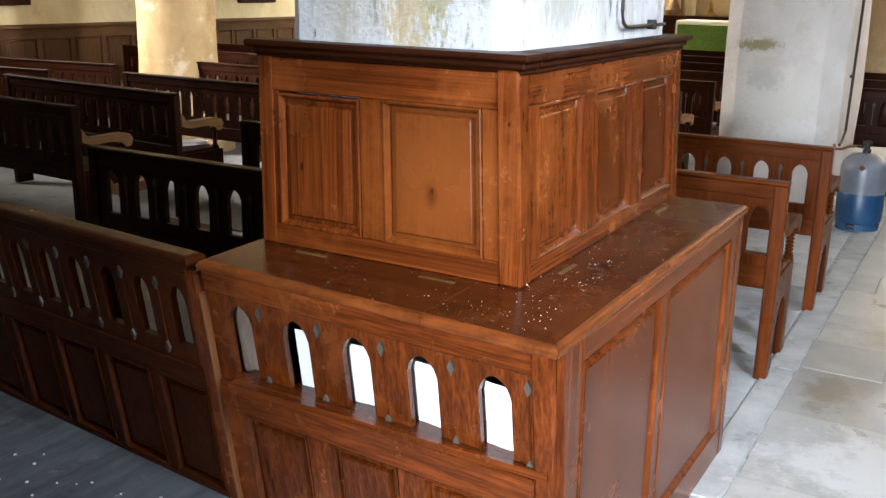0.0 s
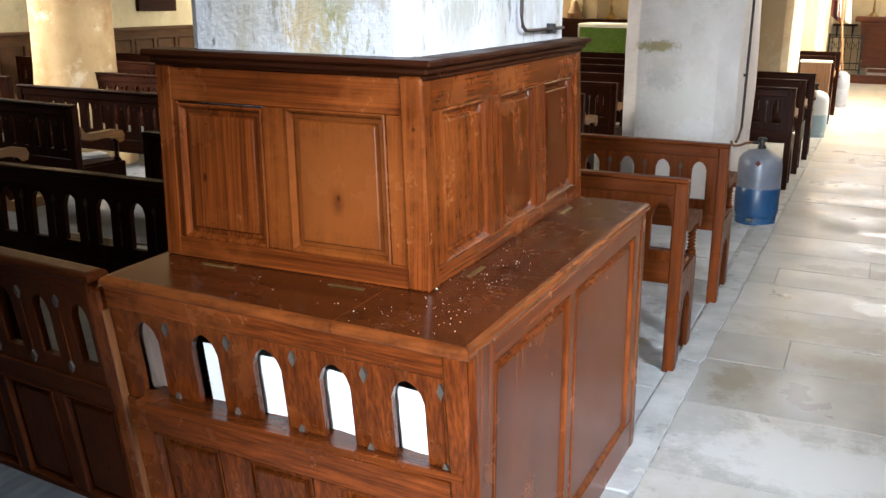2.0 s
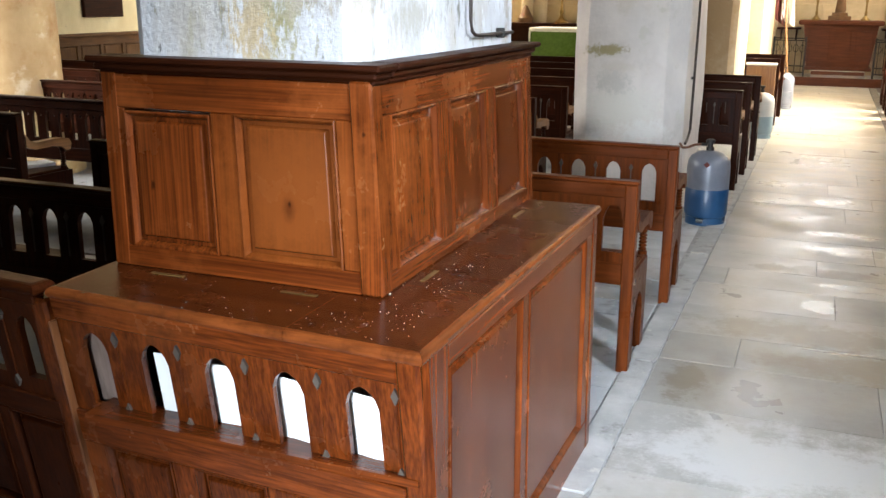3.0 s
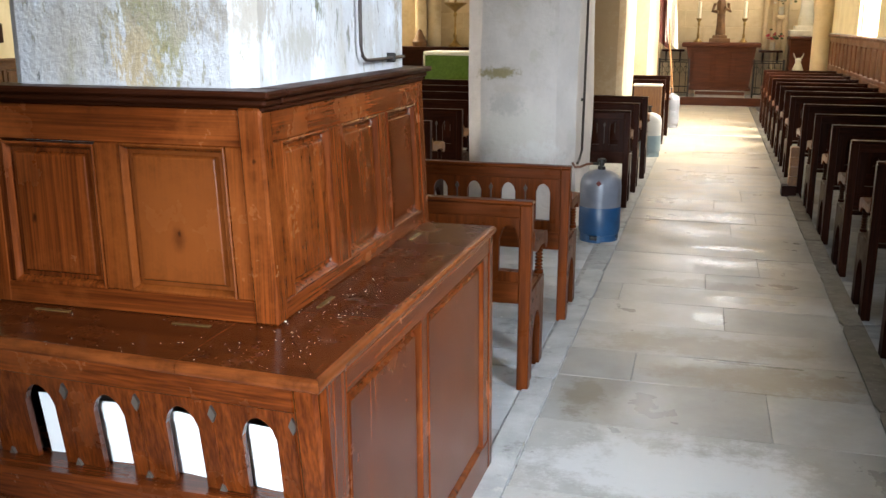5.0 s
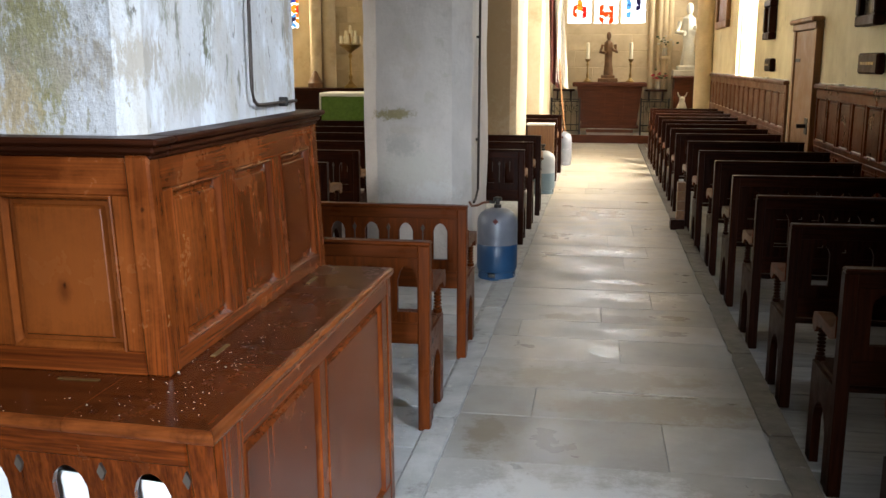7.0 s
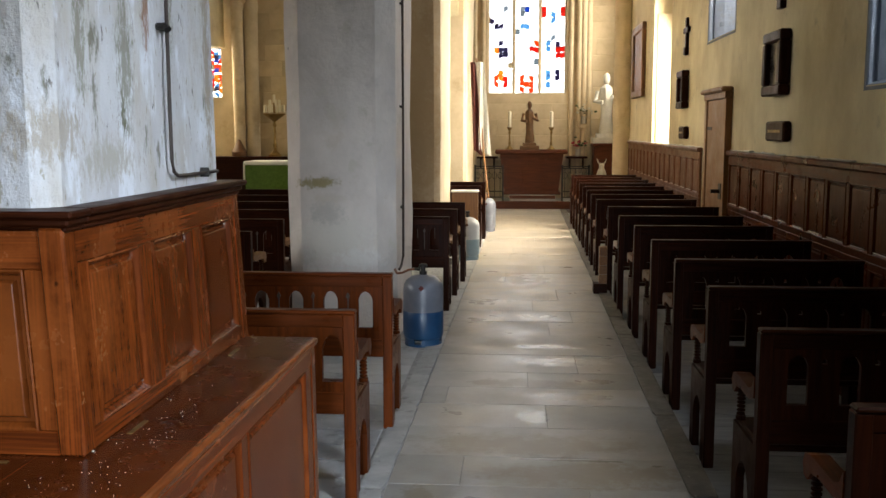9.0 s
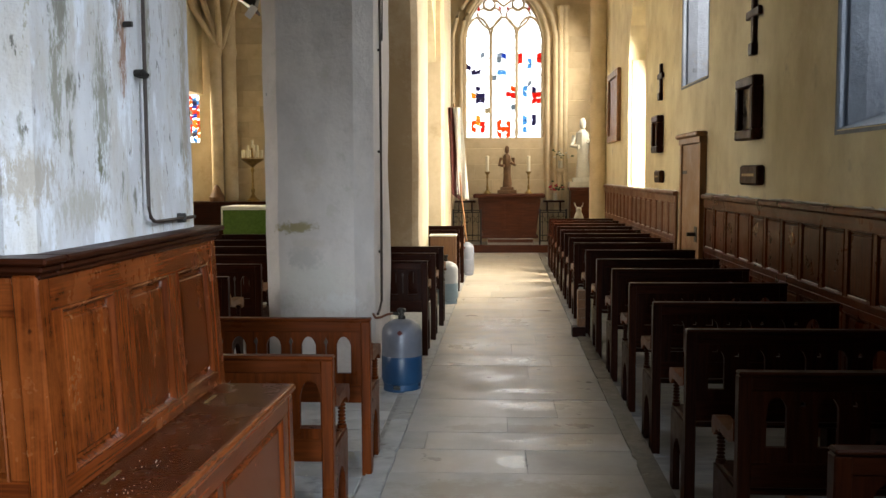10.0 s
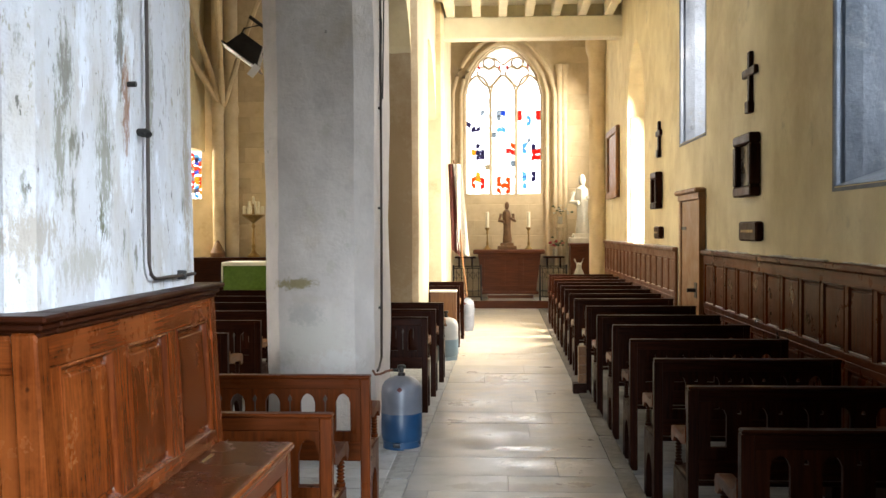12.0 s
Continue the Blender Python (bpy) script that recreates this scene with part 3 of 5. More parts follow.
pierced(bm, -1.0, 2.14, -0.3, 8.0, [(0.205, 1.68, 2.42, 4.6, 1.05)], XZ, 20.62, 21.2, 16)
structure("wall_east", bm, STONE, "pale limestone east wall around the stained window")
bm = bmesh.new()
pierced(bm, -9.6, -1.0, -0.3, 9.0, [(-7.40, 1.75, 2.36, 4.2, 1.3)], XZ, 20.7, 21.2, 14)
structure("wall_nave_east", bm, STONE, "golden limestone east wall of the nave")
bm = bmesh.new()
pierced(bm, -3.2, 20.7, -0.3, 9.0, [(4.4, 2.1, 2.0, 3.8, 0.8)], YZ, -9.6, -8.98)
structure("wall_north", bm, YELLOW, "cream plaster wall above the wainscot")
bm = bmesh.new()
pierced(bm, -9.6, 2.8, -0.3, 9.0, [(-0.35, 1.4, 0.0, 2.2, 0.6)], XZ, -3.2, -2.6)
structure("wall_west", bm, YELLOW, "plain plaster wall closing the church")
# Unseen wall, added to keep the west light off the side-wall pews.
bm = bmesh.new()
box(bm, 0.62, -2.6, -0.1, 0.80, 0.55, 3.4)
structure("wall_porch", bm, YELLOW, "plain plaster return wall beside the west door")
bm = bmesh.new()
box(bm, -1.75, -3.2, 5.42, 2.8, 16.1, 5.55)
structure("ceiling", bm, WHITE_BEAM, "white boarded aisle ceiling")
bm = bmesh.new()
box(bm, -9.6, -3.2, 8.6, -1.0, 21.2, 8.8)
box(bm, -1.8, 16.1, 7.0, 2.8, 21.2, 7.2)
structure("ceiling_vault", bm, STONE, "stone-coloured high vault")
for k in range(7):
    bm = bmesh.new()
    x = -0.72 + k * 0.44
    box(bm, x - 0.07, -2.6, 5.20, x + 0.07, 16.0, 5.43, 0.01)
    tagged(part("ceiling_joist", bm, WHITE_BEAM), "white painted ceiling joist", "joist", "ceiling joists", "structure")
bm = bmesh.new()
box(bm, -1.0, 15.85, 4.84, 2.16, 16.15, 5.20, 0.015)
tagged(part("ceiling_beam", bm, WHITE_BEAM), "thick white painted tie beam", "beam", "", "structure")
bm = bmesh.new()
box(bm, -1.8, 16.0, 5.2, 2.16, 16.2, 7.1)
structure("wall_above_beam", bm, YELLOW, "plaster above the beam")


def rough_pier(name, x0, x1, y0, y1, z1, material, label, chamfer=0.05, seed=0, flare=0.0, rough=1.3, splay=0.0):
    """A rubble pier under plaster: chamfered corners and wavering faces."""
    bm = bmesh.new()
    n, rings = 14, []
    zs = [z1 * k / 30 - (0.1 if k == 0 else 0) for k in range(31)]
    base = []
    cs = [(x0, y0), (x1, y0), (x1, y1), (x0, y1)]
    for k in range(4):
        (ax, ay), (bx, by) = cs[k], cs[(k + 1) % 4]
        L = math.hypot(bx - ax, by - ay)
        for j in range(n):
            f = chamfer / L + (1 - 2 * chamfer / L) * j / (n - 1)
            base.append((ax + (bx - ax) * f, ay + (by - ay) * f))
    for z in zs:
        ring = []
        for x, y in base:
            d = rough * 0.016 * noise.noise((x * 1.7 + seed, y * 1.7, z * 1.3)) + rough * 0.007 * noise.noise((x * 7 + seed, y * 7, z * 7))
            cx, cy = (x0 + x1) / 2, (y0 + y1) / 2
            w = 1 + flare * max(0, (z - 2.4)) ** 2
            ring.append(bm.verts.new((cx + (x - cx) * (1 + d) + (splay * (y - y0) / (y1 - y0) if x > cx else 0), cy + (y - cy) * (1 + d) * w, z)))
        rings.append(ring)
    m = len(base)
    for a, b in zip(rings, rings[1:]):
        for k in range(m):
            bm.faces.new([a[k], a[(k + 1) % m], b[(k + 1) % m], b[k]])
    bm.faces.new(rings[-1])
    return tagged(part(name, bm, material, None, label, True), category="pier", kind="structure")


rough_pier("pier_near", -1.67, -1.0, 2.0, 3.19, 5.5, WHITEWASH, "whitewashed pier with mould and flaking paint", 0.05, 3)
rough_pier("pier_middle", -1.78, -0.93, 7.2, 8.12, 5.2, GREYWASH, "grey limewashed pier with damp stains", 0.13, 11, 0.06, 2.6, 0.06)
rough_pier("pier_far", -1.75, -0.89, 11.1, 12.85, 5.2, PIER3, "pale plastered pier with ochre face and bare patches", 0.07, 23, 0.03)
rough_pier("pier_chancel", -1.9, -0.83, 15.7, 18.3, 7.0, STONE, "pale stone chancel pier", 0.05, 31)
bm = bmesh.new()
pierced(bm, -2.6, 16.2, 3.25, 8.6, [(-0.3, 4.4, 3.25, 3.3, 1.3), (5.27, 4.20, 3.25, 3.3, 1.3), (9.62, 3.28, 3.25, 3.3, 1.2), (14.22, 3.10, 3.25, 3.3, 1.2)], YZ, -1.74, -0.96, 14)
structure("wall_arcade", bm, YELLOW, "plastered arcade wall with pointed arches")
bm = bmesh.new()
pierced(bm, -2.6, 20.6, 3.4, 8.6, [(1.2, 4.6, 3.4, 3.5, 1.3), (6.7 + 2.9, 4.6, 3.4, 3.5, 1.3), (15.4, 4.6, 3.4, 3.5, 1.3)], YZ, -7.1, -6.4, 14)
structure("wall_arcade_north", bm, YELLOW, "plastered wall above the round columns")
bm = bmesh.new()
lathe(bm, [(0.50, 0), (0.50, 0.12), (0.45, 0.2), (0.40, 0.30), (0.365, 0.9), (0.36, 1.6), (0.365, 2.4), (0.37, 3.0), (0.45, 3.15), (0.5, 3.42)], (-6.79, 6.7, 0), 28)
tagged(part("round_column", bm, OCHRE, None, "round plastered column with ochre stains", True), category="column", kind="structure")
# responds and shafts at the sanctuary
bm = bmesh.new()
lathe(bm, [(0.20, 0), (0.20, 0.5), (0.18, 0.62), (0.165, 0.7), (0.165, 4.9), (0.23, 5.1), (0.23, 5.4)], (2.0, 18.35, 0), 20)
lathe(bm, [(0.07, 0), (0.07, 5.4)], (2.10, 18.62, 0), 12)
tagged(part("stone_shaft", bm, STONE, None, "round limestone shaft at the sanctuary arch", True), category="column", kind="structure")
for x in (1.52, 1.42):
    bm = bmesh.new()
    lathe(bm, [(0.06, 0.15), (0.06, 5.0), (0.09, 5.1), (0.09, 5.2)], (x, 20.55, 0), 10)
    tagged(part("wall_shaft", bm, STONE, None, "slender stone wall shaft", True), category="shaft", kind="structure")
# arch mouldings round the east window
for r in range(2):
    bm = bmesh.new()
    w, y = 1.88 + r * 0.34, 20.60 - r * 0.05
    tube(bm, [(0.205 - w / 2, y, 0.15)] + [(u, y, v) for u, v in arch_top(0.205, w, 4.6, 1.12 + r * 0.16, 24)] + [(0.205 + w / 2, y, 0.15)], 0.05, 12)
    tagged(part("arch_moulding", bm, STONE, None, "moulded stone rib around the window", True), category="moulding", group="window mouldings", kind="structure")
# vault ribs in both sanctuaries
for x, y, w in ((-6.05, 20.4, 0.13), (-5.8, 20.55, 0.16)):
    bm = bmesh.new()
    lathe(bm, [(w, 0.15), (w, 4.2), (w * 1.15, 4.26), (w * 1.15, 4.34), (w, 4.40), (w, 8.6)], (x, y, 0), 12)
    tagged(part("wall_shaft", bm, STONE, None, "clustered stone wall shaft", True), category="shaft", kind="structure")
for k, (tx, ty, tz) in enumerate(((-8.3, 16.5, 7.6), (-5.0, 16.2, 8.2), (-3.6, 18.2, 7.6), (-6.9, 18.0, 7.4))):
    bm = bmesh.new()
    tube(bm, [(-5.95 + (tx + 5.95) * s, 20.45 + (ty - 20.45) * s, 4.3 + (tz - 4.3) * math.sin(s * math.pi / 2)) for s in (0, 0.1, 0.2, 0.35, 0.5, 0.7, 0.85, 1)], 0.06, 8)
    tagged(part("vault_rib", bm, STONE, None, "curved stone vault rib", True), category="rib", group="vault ribs", kind="structure")


# ---- setting: windows ----
def sky_panel(x0, y0, z0, x1, y1, z1):
    bm = bmesh.new()
    box(bm, x0, y0, z0, x1, y1, z1)
    tagged(part("backdrop", bm, bk, None, "bright overcast sky outside the window"), kind="structure")


sky_panel(-1.6, 23.0, 1.0, 2.4, 23.05, 7)
sky_panel(-9.0, 23.0, 1.0, -5.0, 23.05, 7)


def plain_window(name, y, w, z0, zs, rise, REVEAL=REVEAL):
    """A leaded light set deep in the side wall: frame, bars and panes."""
    th = thing(name, "leaded clear window deep in the plaster wall", "window", "side windows", "structure")
    n = 3
    for k in range(n):
        bm = bmesh.new()
        u0, u1 = y - w / 2 + k * w / n, y - w / 2 + (k + 1) * w / n
        prism(bm, [(u0, z0), (u1, z0), (u1, zs + (rise if k == 1 else rise * 0.55)), (u0, zs + (rise if k == 1 else rise * 0.55))], YZ, 2.700, 2.706)
        p = part("pane", bm, CLEAR, th)
        p.visible_shadow = False
    for k in range(n + 1):
        bm = bmesh.new()
        u = y - w / 2 + k * w / n
        box(bm, 2.66, u - 0.03, z0, 2.74, u + 0.03, zs + rise, 0.006)
        part("mullion", bm, REVEAL, th)
    k = 0
    while z0 + 0.3 * (k + 1) < zs + rise:
        k += 1
        bm = bmesh.new()
        box(bm, 2.69, y - w / 2, z0 + 0.3 * k - 0.006, 2.72, y + w / 2, z0 + 0.3 * k + 0.006)
        part("glazing_bar", bm, LEAD, th)
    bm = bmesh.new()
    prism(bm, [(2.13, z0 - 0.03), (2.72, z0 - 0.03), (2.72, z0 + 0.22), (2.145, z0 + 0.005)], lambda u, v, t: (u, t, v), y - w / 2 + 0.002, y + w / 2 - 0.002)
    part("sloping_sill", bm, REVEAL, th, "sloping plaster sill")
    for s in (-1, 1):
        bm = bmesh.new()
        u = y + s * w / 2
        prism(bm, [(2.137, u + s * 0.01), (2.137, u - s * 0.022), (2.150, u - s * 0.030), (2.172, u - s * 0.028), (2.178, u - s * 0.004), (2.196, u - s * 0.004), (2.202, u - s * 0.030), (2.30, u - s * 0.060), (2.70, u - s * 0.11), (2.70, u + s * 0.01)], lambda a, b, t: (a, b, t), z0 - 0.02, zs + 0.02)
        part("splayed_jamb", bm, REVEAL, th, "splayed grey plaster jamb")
    return th


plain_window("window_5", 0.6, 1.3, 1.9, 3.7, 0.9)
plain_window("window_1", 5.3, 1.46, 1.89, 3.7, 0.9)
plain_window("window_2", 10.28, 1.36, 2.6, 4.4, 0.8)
plain_window("window_3", 14.4, 1.80, 1.38, 3.4, 1.10, STONE)
plain_window("window_4", 19.4, 1.3, 2.2, 4.2, 0.9)


# coloured panes: light, rows, columns, tint
GLASS = [(0, 1, 2, 1, 1, 2), (0, 1, 2, 3, 3, 1), (0, 2, 3, 2, 2, 3), (0, 6, 8, 2, 2, 5), (0, 6, 7, 3, 3, 5), (0, 7, 7, 0, 1, 3), (0, 12, 12, 0, 0, 5), (0, 11, 11, 1, 2, 5),
         (1, 0, 2, 1, 3, 2), (1, 3, 3, 2, 2, 3), (1, 7, 7, 3, 4, 1), (1, 8, 8, 4, 4, 2), (1, 11, 11, 1, 3, 4), (1, 14, 14, 2, 2, 0),
         (2, 1, 3, 1, 1, 4), (2, 2, 3, 3, 3, 5), (2, 6, 7, 3, 4, 1), (2, 8, 8, 3, 3, 5), (2, 7, 8, 1, 1, 4), (2, 12, 13, 2, 2, 4), (2, 13, 14, 0, 0, 1), (2, 13, 14, 4, 4, 1)]


def stained_window(name, cx, y, w, z0, zs, rise, seed, busy):
    """A traceried window: three lights of small coloured panes between stone mullions, with hearts of tracery above."""
    th = thing(name, "traceried stained glass window in pale stone", "window", "", "structure")
    rnd = random.Random(seed)
    lights, lw = 3, w / 3
    for k in range(lights):
        a = cx - w / 2 + k * lw
        if k:
            bm = bmesh.new()
            box(bm, a - 0.032, y - 0.06, z0, a + 0.032, y + 0.06, zs + 0.06, 0.012)
            part("mullion", bm, STONE, th)
        rows, cols = 18, 5
        h = (zs + 0.02 - z0) / rows
        for i in range(rows):
            for j in range(cols):
                bm = bmesh.new()
                u0, v0 = a + 0.03 + j * (lw - 0.06) / cols, z0 + i * h
                u1, v1 = u0 + (lw - 0.06) / cols - 0.0008, v0 + h - 0.0008
                s0, s1 = rnd.uniform(-0.03, 0.05), rnd.uniform(-0.03, 0.05)
                prism(bm, [(u0, v0 + s0), (u1, v0 + s1), (u1, v1 + s1), (u0, v1 + s0)], XZ, y - 0.004, y + 0.004)
                tint = rnd.choice(DULL) if rnd.random() < (0.22 if busy else 0.04) else CLEAR
                if busy and rnd.random() < busy:
                    tint = rnd.choice(TINT)
                for q, r0, r1, c0, c1, g in GLASS:
                    if not busy and q == k and r0 <= i <= r1 and c0 <= j <= c1 and rnd.random() < 0.9:
                        tint = TINT[g]
                p = part("pane", bm, tint, th)
                p.visible_shadow = False
        bm = bmesh.new()
        for i in range(1, rows):
            box(bm, a + 0.03, y - 0.006, z0 + i * h - 0.008, a + lw - 0.03, y + 0.008, z0 + i * h - 0.001)
        part("glazing_bars", bm, LEAD, th)
    # clear glass behind the tracery
    bm = bmesh.new()
    pts = arch_top(cx, w, zs, rise, 24)
    for a, b in zip(pts, pts[1:]):
        prism(bm, [(a[0], zs), (b[0], zs), b, a], XZ, y + 0.012, y + 0.018)
    p = part("tracery_glass", bm, CLEAR, th)
    p.visible_shadow = False
    # cusped light heads, two hearts and a top quatrefoil in stone
    def bar(points, r=0.028):
        b2 = bmesh.new()
        tube(b2, [(u, y, v) for u, v in points], r, 6)
        part("tracery_bar", b2, STONE, th, smooth=True)
    for k in range(3):
        bar(arch_top(cx - w / 2 + (k + 0.5) * lw, lw, zs + 0.02, lw * 0.72, 12))
    for s in (-1, 1):
        hx, hz = cx + s * w * 0.185, zs + 0.16
        for d in (-1, 1):
            bar([(hx + d * w * f, hz + g) for f, g in ((0, 0), (0.07, 0.09), (0.14, 0.22), (0.155, 0.34), (0.11, 0.44), (0.045, 0.46), (0.0, 0.40))])
        bar([(hx + w * 0.075 * math.cos(q), hz + 0.53 + w * 0.075 * math.sin(q)) for q in [math.pi * k / 8 - 0.4 for k in range(0, 16)]])
        for d in (-1, 1):
            b2 = bmesh.new()
            prism(b2, [(hx + d * w * 0.12, hz + 0.42), (hx + d * w * 0.16, hz + 0.40), (hx + d * w * 0.13, hz + 0.55)], XZ, y - 0.002, y + 0.006)
            q = part("pane", b2, TINT[1], th)
            q.visible_shadow = False
    bar([(cx - w * 0.13, zs + rise * 0.78), (cx, zs + rise * 0.62), (cx + w * 0.13, zs + rise * 0.78)])
    bar([(cx - w / 2, z0)] + arch_top(cx, w, zs, rise, 20) + [(cx + w / 2, z0)], 0.035)
    return th


stained_window("window_east", 0.205, 20.8, 1.68, 2.42, 4.6, 1.05, 4, 0)
stained_window("window_nave_east", -7.40, 20.95, 1.75, 2.36, 4.2, 1.3, 8, 0.8)


# ---- setting: wainscot and door ----
def wainscot(name, wall_x, s, y0, y1, z0, z1, n, wood, label, middle=None):
    """Panelling along a wall; middle: the height of a rail between two rows of panels, with thin white lines on it."""
    th = tagged(thing(name, label, "wainscot", "", "structure"))
    t = wall_x + s * 0.035
    pitch = (y1 - y0 - 0.06) / n
    cuts = [(y0 + 0.06 + k * pitch, y0 + k * pitch + pitch) for k in range(n)]
    if middle:
        framing(th, YZ, t, s, y0, y1, z0, middle, [(a, b, z0 + 0.14, middle - 0.045) for a, b in cuts], wood)
        framing(th, YZ, t, s, y0, y1, middle + 0.002, z1 - 0.05, [(a, b, middle + 0.047, z1 - 0.13) for a, b in cuts], wood)
        for a, b in cuts:
            c, d = a + rnd_line.uniform(0.02, 0.12), b - rnd_line.uniform(0.0, 0.08)
            slab_part("dust_line", th, FLAKE, t - s * 0.013, c, middle + 0.060, t - s * 0.003, d, middle + 0.066, c=0.002, label="white plaster dust on the panel edge")
    else:
        framing(th, YZ, t, s, y0, y1, z0, z1 - 0.05, [(a, b, z0 + 0.14, z1 - 0.15) for a, b in cuts], wood)
    bm = bmesh.new()
    box(bm, wall_x, y0 - 0.004, z1 - 0.05, t + s * 0.03, y1 + 0.004, z1, 0.012)
    part("cap_rail", bm, wood["y"], th)
    bm = bmesh.new()
    box(bm, wall_x, y0, z0 + 0.145, t + s * 0.010, y1, z0 + 0.16, 0.004)
    part("ledge", bm, wood["y"], th)
    return th


rnd_line = random.Random(3)
wainscot("wainscot_south", 2.14, -1, 1.0, 9.56, -0.09, 1.42, 20, MID, "dark red-brown panelled oak wainscot along the plaster wall", 0.84)
wainscot("wainscot_south_far", 2.14, -1, 11.05, 18.1, -0.09, 1.42, 16, RUSSET, "warm brown panelled oak wainscot beyond the door", 0.84)
wainscot("wainscot_north", -8.98, 1, 2.0, 16.0, 0.0, 1.10, 32, OLIVE, "brown panelled oak wainscot with sunlit patches")

door = tagged(thing("door_1", "plain brown wooden door, closed, in the side wall", "door", "", "structure"))
slab_part("door_leaf", door, PALE["z"], 2.085, 9.695, -0.088, 2.138, 10.55, 1.93)
for a in ((2.07, 9.60, -0.088, 2.138, 9.69, 1.98), (2.07, 10.555, -0.088, 2.138, 10.65, 1.98)):
    slab_part("door_jamb", door, PALE["z"], *a)
slab_part("door_head", door, PALE["y"], 2.06, 9.59, 1.935, 2.138, 10.66, 2.00)
slab_part("door_cornice", door, PALE["y"], 2.02, 9.575, 2.00, 2.138, 10.67, 2.05, c=0.015)
for z in (0.35, 1.62):
    slab_part("hinge_strap", door, IRON, 2.079, 10.30, z, 2.084, 10.545, z + 0.035, c=0.001)
bm = bmesh.new()
tube(bm, [(2.085, 9.80, 1.0), (2.02, 9.80, 1.0), (1.99, 9.80, 1.0)], 0.02, 10)
box(bm, 2.075, 9.74, 0.92, 2.087, 9.86, 1.08, 0.003)
part("door_knob", bm, IRON, door, "black iron door knob")


# ---- the panelled stall round the near pier ----
stall = thing("stall_desk", "brown oak panelled stall desk wrapped round the pier", "stall desk")
TOP = 0.905

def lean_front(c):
    """The front leans out towards its top and runs a little askew; scaled about the camera's place to fit its view."""
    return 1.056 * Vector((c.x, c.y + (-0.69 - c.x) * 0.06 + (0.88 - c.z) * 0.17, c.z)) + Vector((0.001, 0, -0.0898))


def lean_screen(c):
    """The pew screen runs on from the stall front, further askew; scaled about the camera's place to fit its view."""
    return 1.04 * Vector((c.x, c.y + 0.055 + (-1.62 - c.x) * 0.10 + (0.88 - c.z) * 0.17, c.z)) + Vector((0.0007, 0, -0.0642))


def lean_side(c):
    """The side of the stall spreads a little towards its foot and its far end."""
    return Vector((c.x - 0.018 + (c.y - 1.64) * 0.016 + (0.88 - c.z) * 0.012, c.y, c.z))


def lean_box(c):
    """The upper box narrows a little towards its top."""
    return Vector((c.x + (0.017 - (c.z - 0.905) * 0.055) * (c.x + 1.71) / 0.77, c.y, c.z))


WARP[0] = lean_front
bm = bmesh.new()
holes = [(-1.563 + 0.1835 * k, 0.080, 0.622, 0.775, 0.048) for k in range(5)]
pierced(bm, -1.668, -0.738, 0.596, 0.848, holes, XZ, 1.602, 1.618)
part("arcaded_panel", bm, OAK["z"], stall)
slab_part("top_rail", stall, OAK["x"], -1.668, 1.594, 0.848, -0.738, 1.634, 0.915)
slab_part("middle_rail", stall, OAK["x"], -1.668, 1.590, 0.503, -0.738, 1.634, 0.596)
slab_part("bottom_rail", stall, OAK["x"], -1.668, 1.590, 0.0, -0.738, 1.634, 0.12)
for k in range(5):
    x = -1.488 + 0.1855 * k
    for z in (0.818, 0.626):
        bm = bmesh.new()
        prism(bm, [(x, z - 0.020), (x + 0.009, z), (x, z + 0.020), (x - 0.009, z)], XZ, 1.594, 1.604)
        part("carved_diamond", bm, SHADOWY, stall, "dull grey carved diamond")
    bm = bmesh.new()
    box(bm, x - 0.0018, 1.599, 0.642, x + 0.0018, 1.604, 0.800, 0.0008)
    part("bead", bm, OAK["z"], stall)
pan = [(-1.60, -1.385), (-1.315, -1.105), (-1.035, -0.80)]
edges = [-1.668] + [e for p in pan for e in p] + [-0.738]
for a, b in zip(edges[::2], edges[1::2]):
    slab_part("stile", stall, OAK["z"], a, 1.594, 0.12, b, 1.632, 0.503, c=0.003)
for a, b in pan:
    bm = bmesh.new()
    fielded(bm, a, b, 0.12, 0.503, XZ, 1.596, -1)
    part("panel", bm, OAK["z"], stall)
slab_part("corner_post", stall, OAK["z"], -0.738, 1.588, 0.08, -0.683, 1.645, 0.9145, c=0.008)
slab_part("end_post", stall, OAK["z"], -1.722, 1.578, 0.0, -1.668, 1.64, 0.90, c=0.008, label="moulded end post")
# Added strip whose paler colour holds the post edge's wear and highlight.
slab_part("worn_bead", stall, RUSSET["z"], -1.669, 1.576, 0.02, -1.663, 1.600, 0.845, c=0.002, label="pale worn edge bead")
WARP[0] = lean_side
bm = bmesh.new()
prism(bm, [(1.69, 0.8745), (1.785, 0.0), (1.795, 0.0), (1.795, 0.8745)], YZ, -0.716, -0.687)
part("stile", bm, OAK["z"], stall)
framing(stall, YZ, -0.686, 1, 1.797, 3.17, 0.0, 0.8745, [(1.80, 2.335, 0.12, 0.82), (2.395, 3.04, 0.12, 0.82)], OAK)
slab_part("back_post", stall, OAK["z"], -0.76, 3.12, 0.0, -0.684, 3.172, 0.8745, c=0.004)
WARP[0] = None


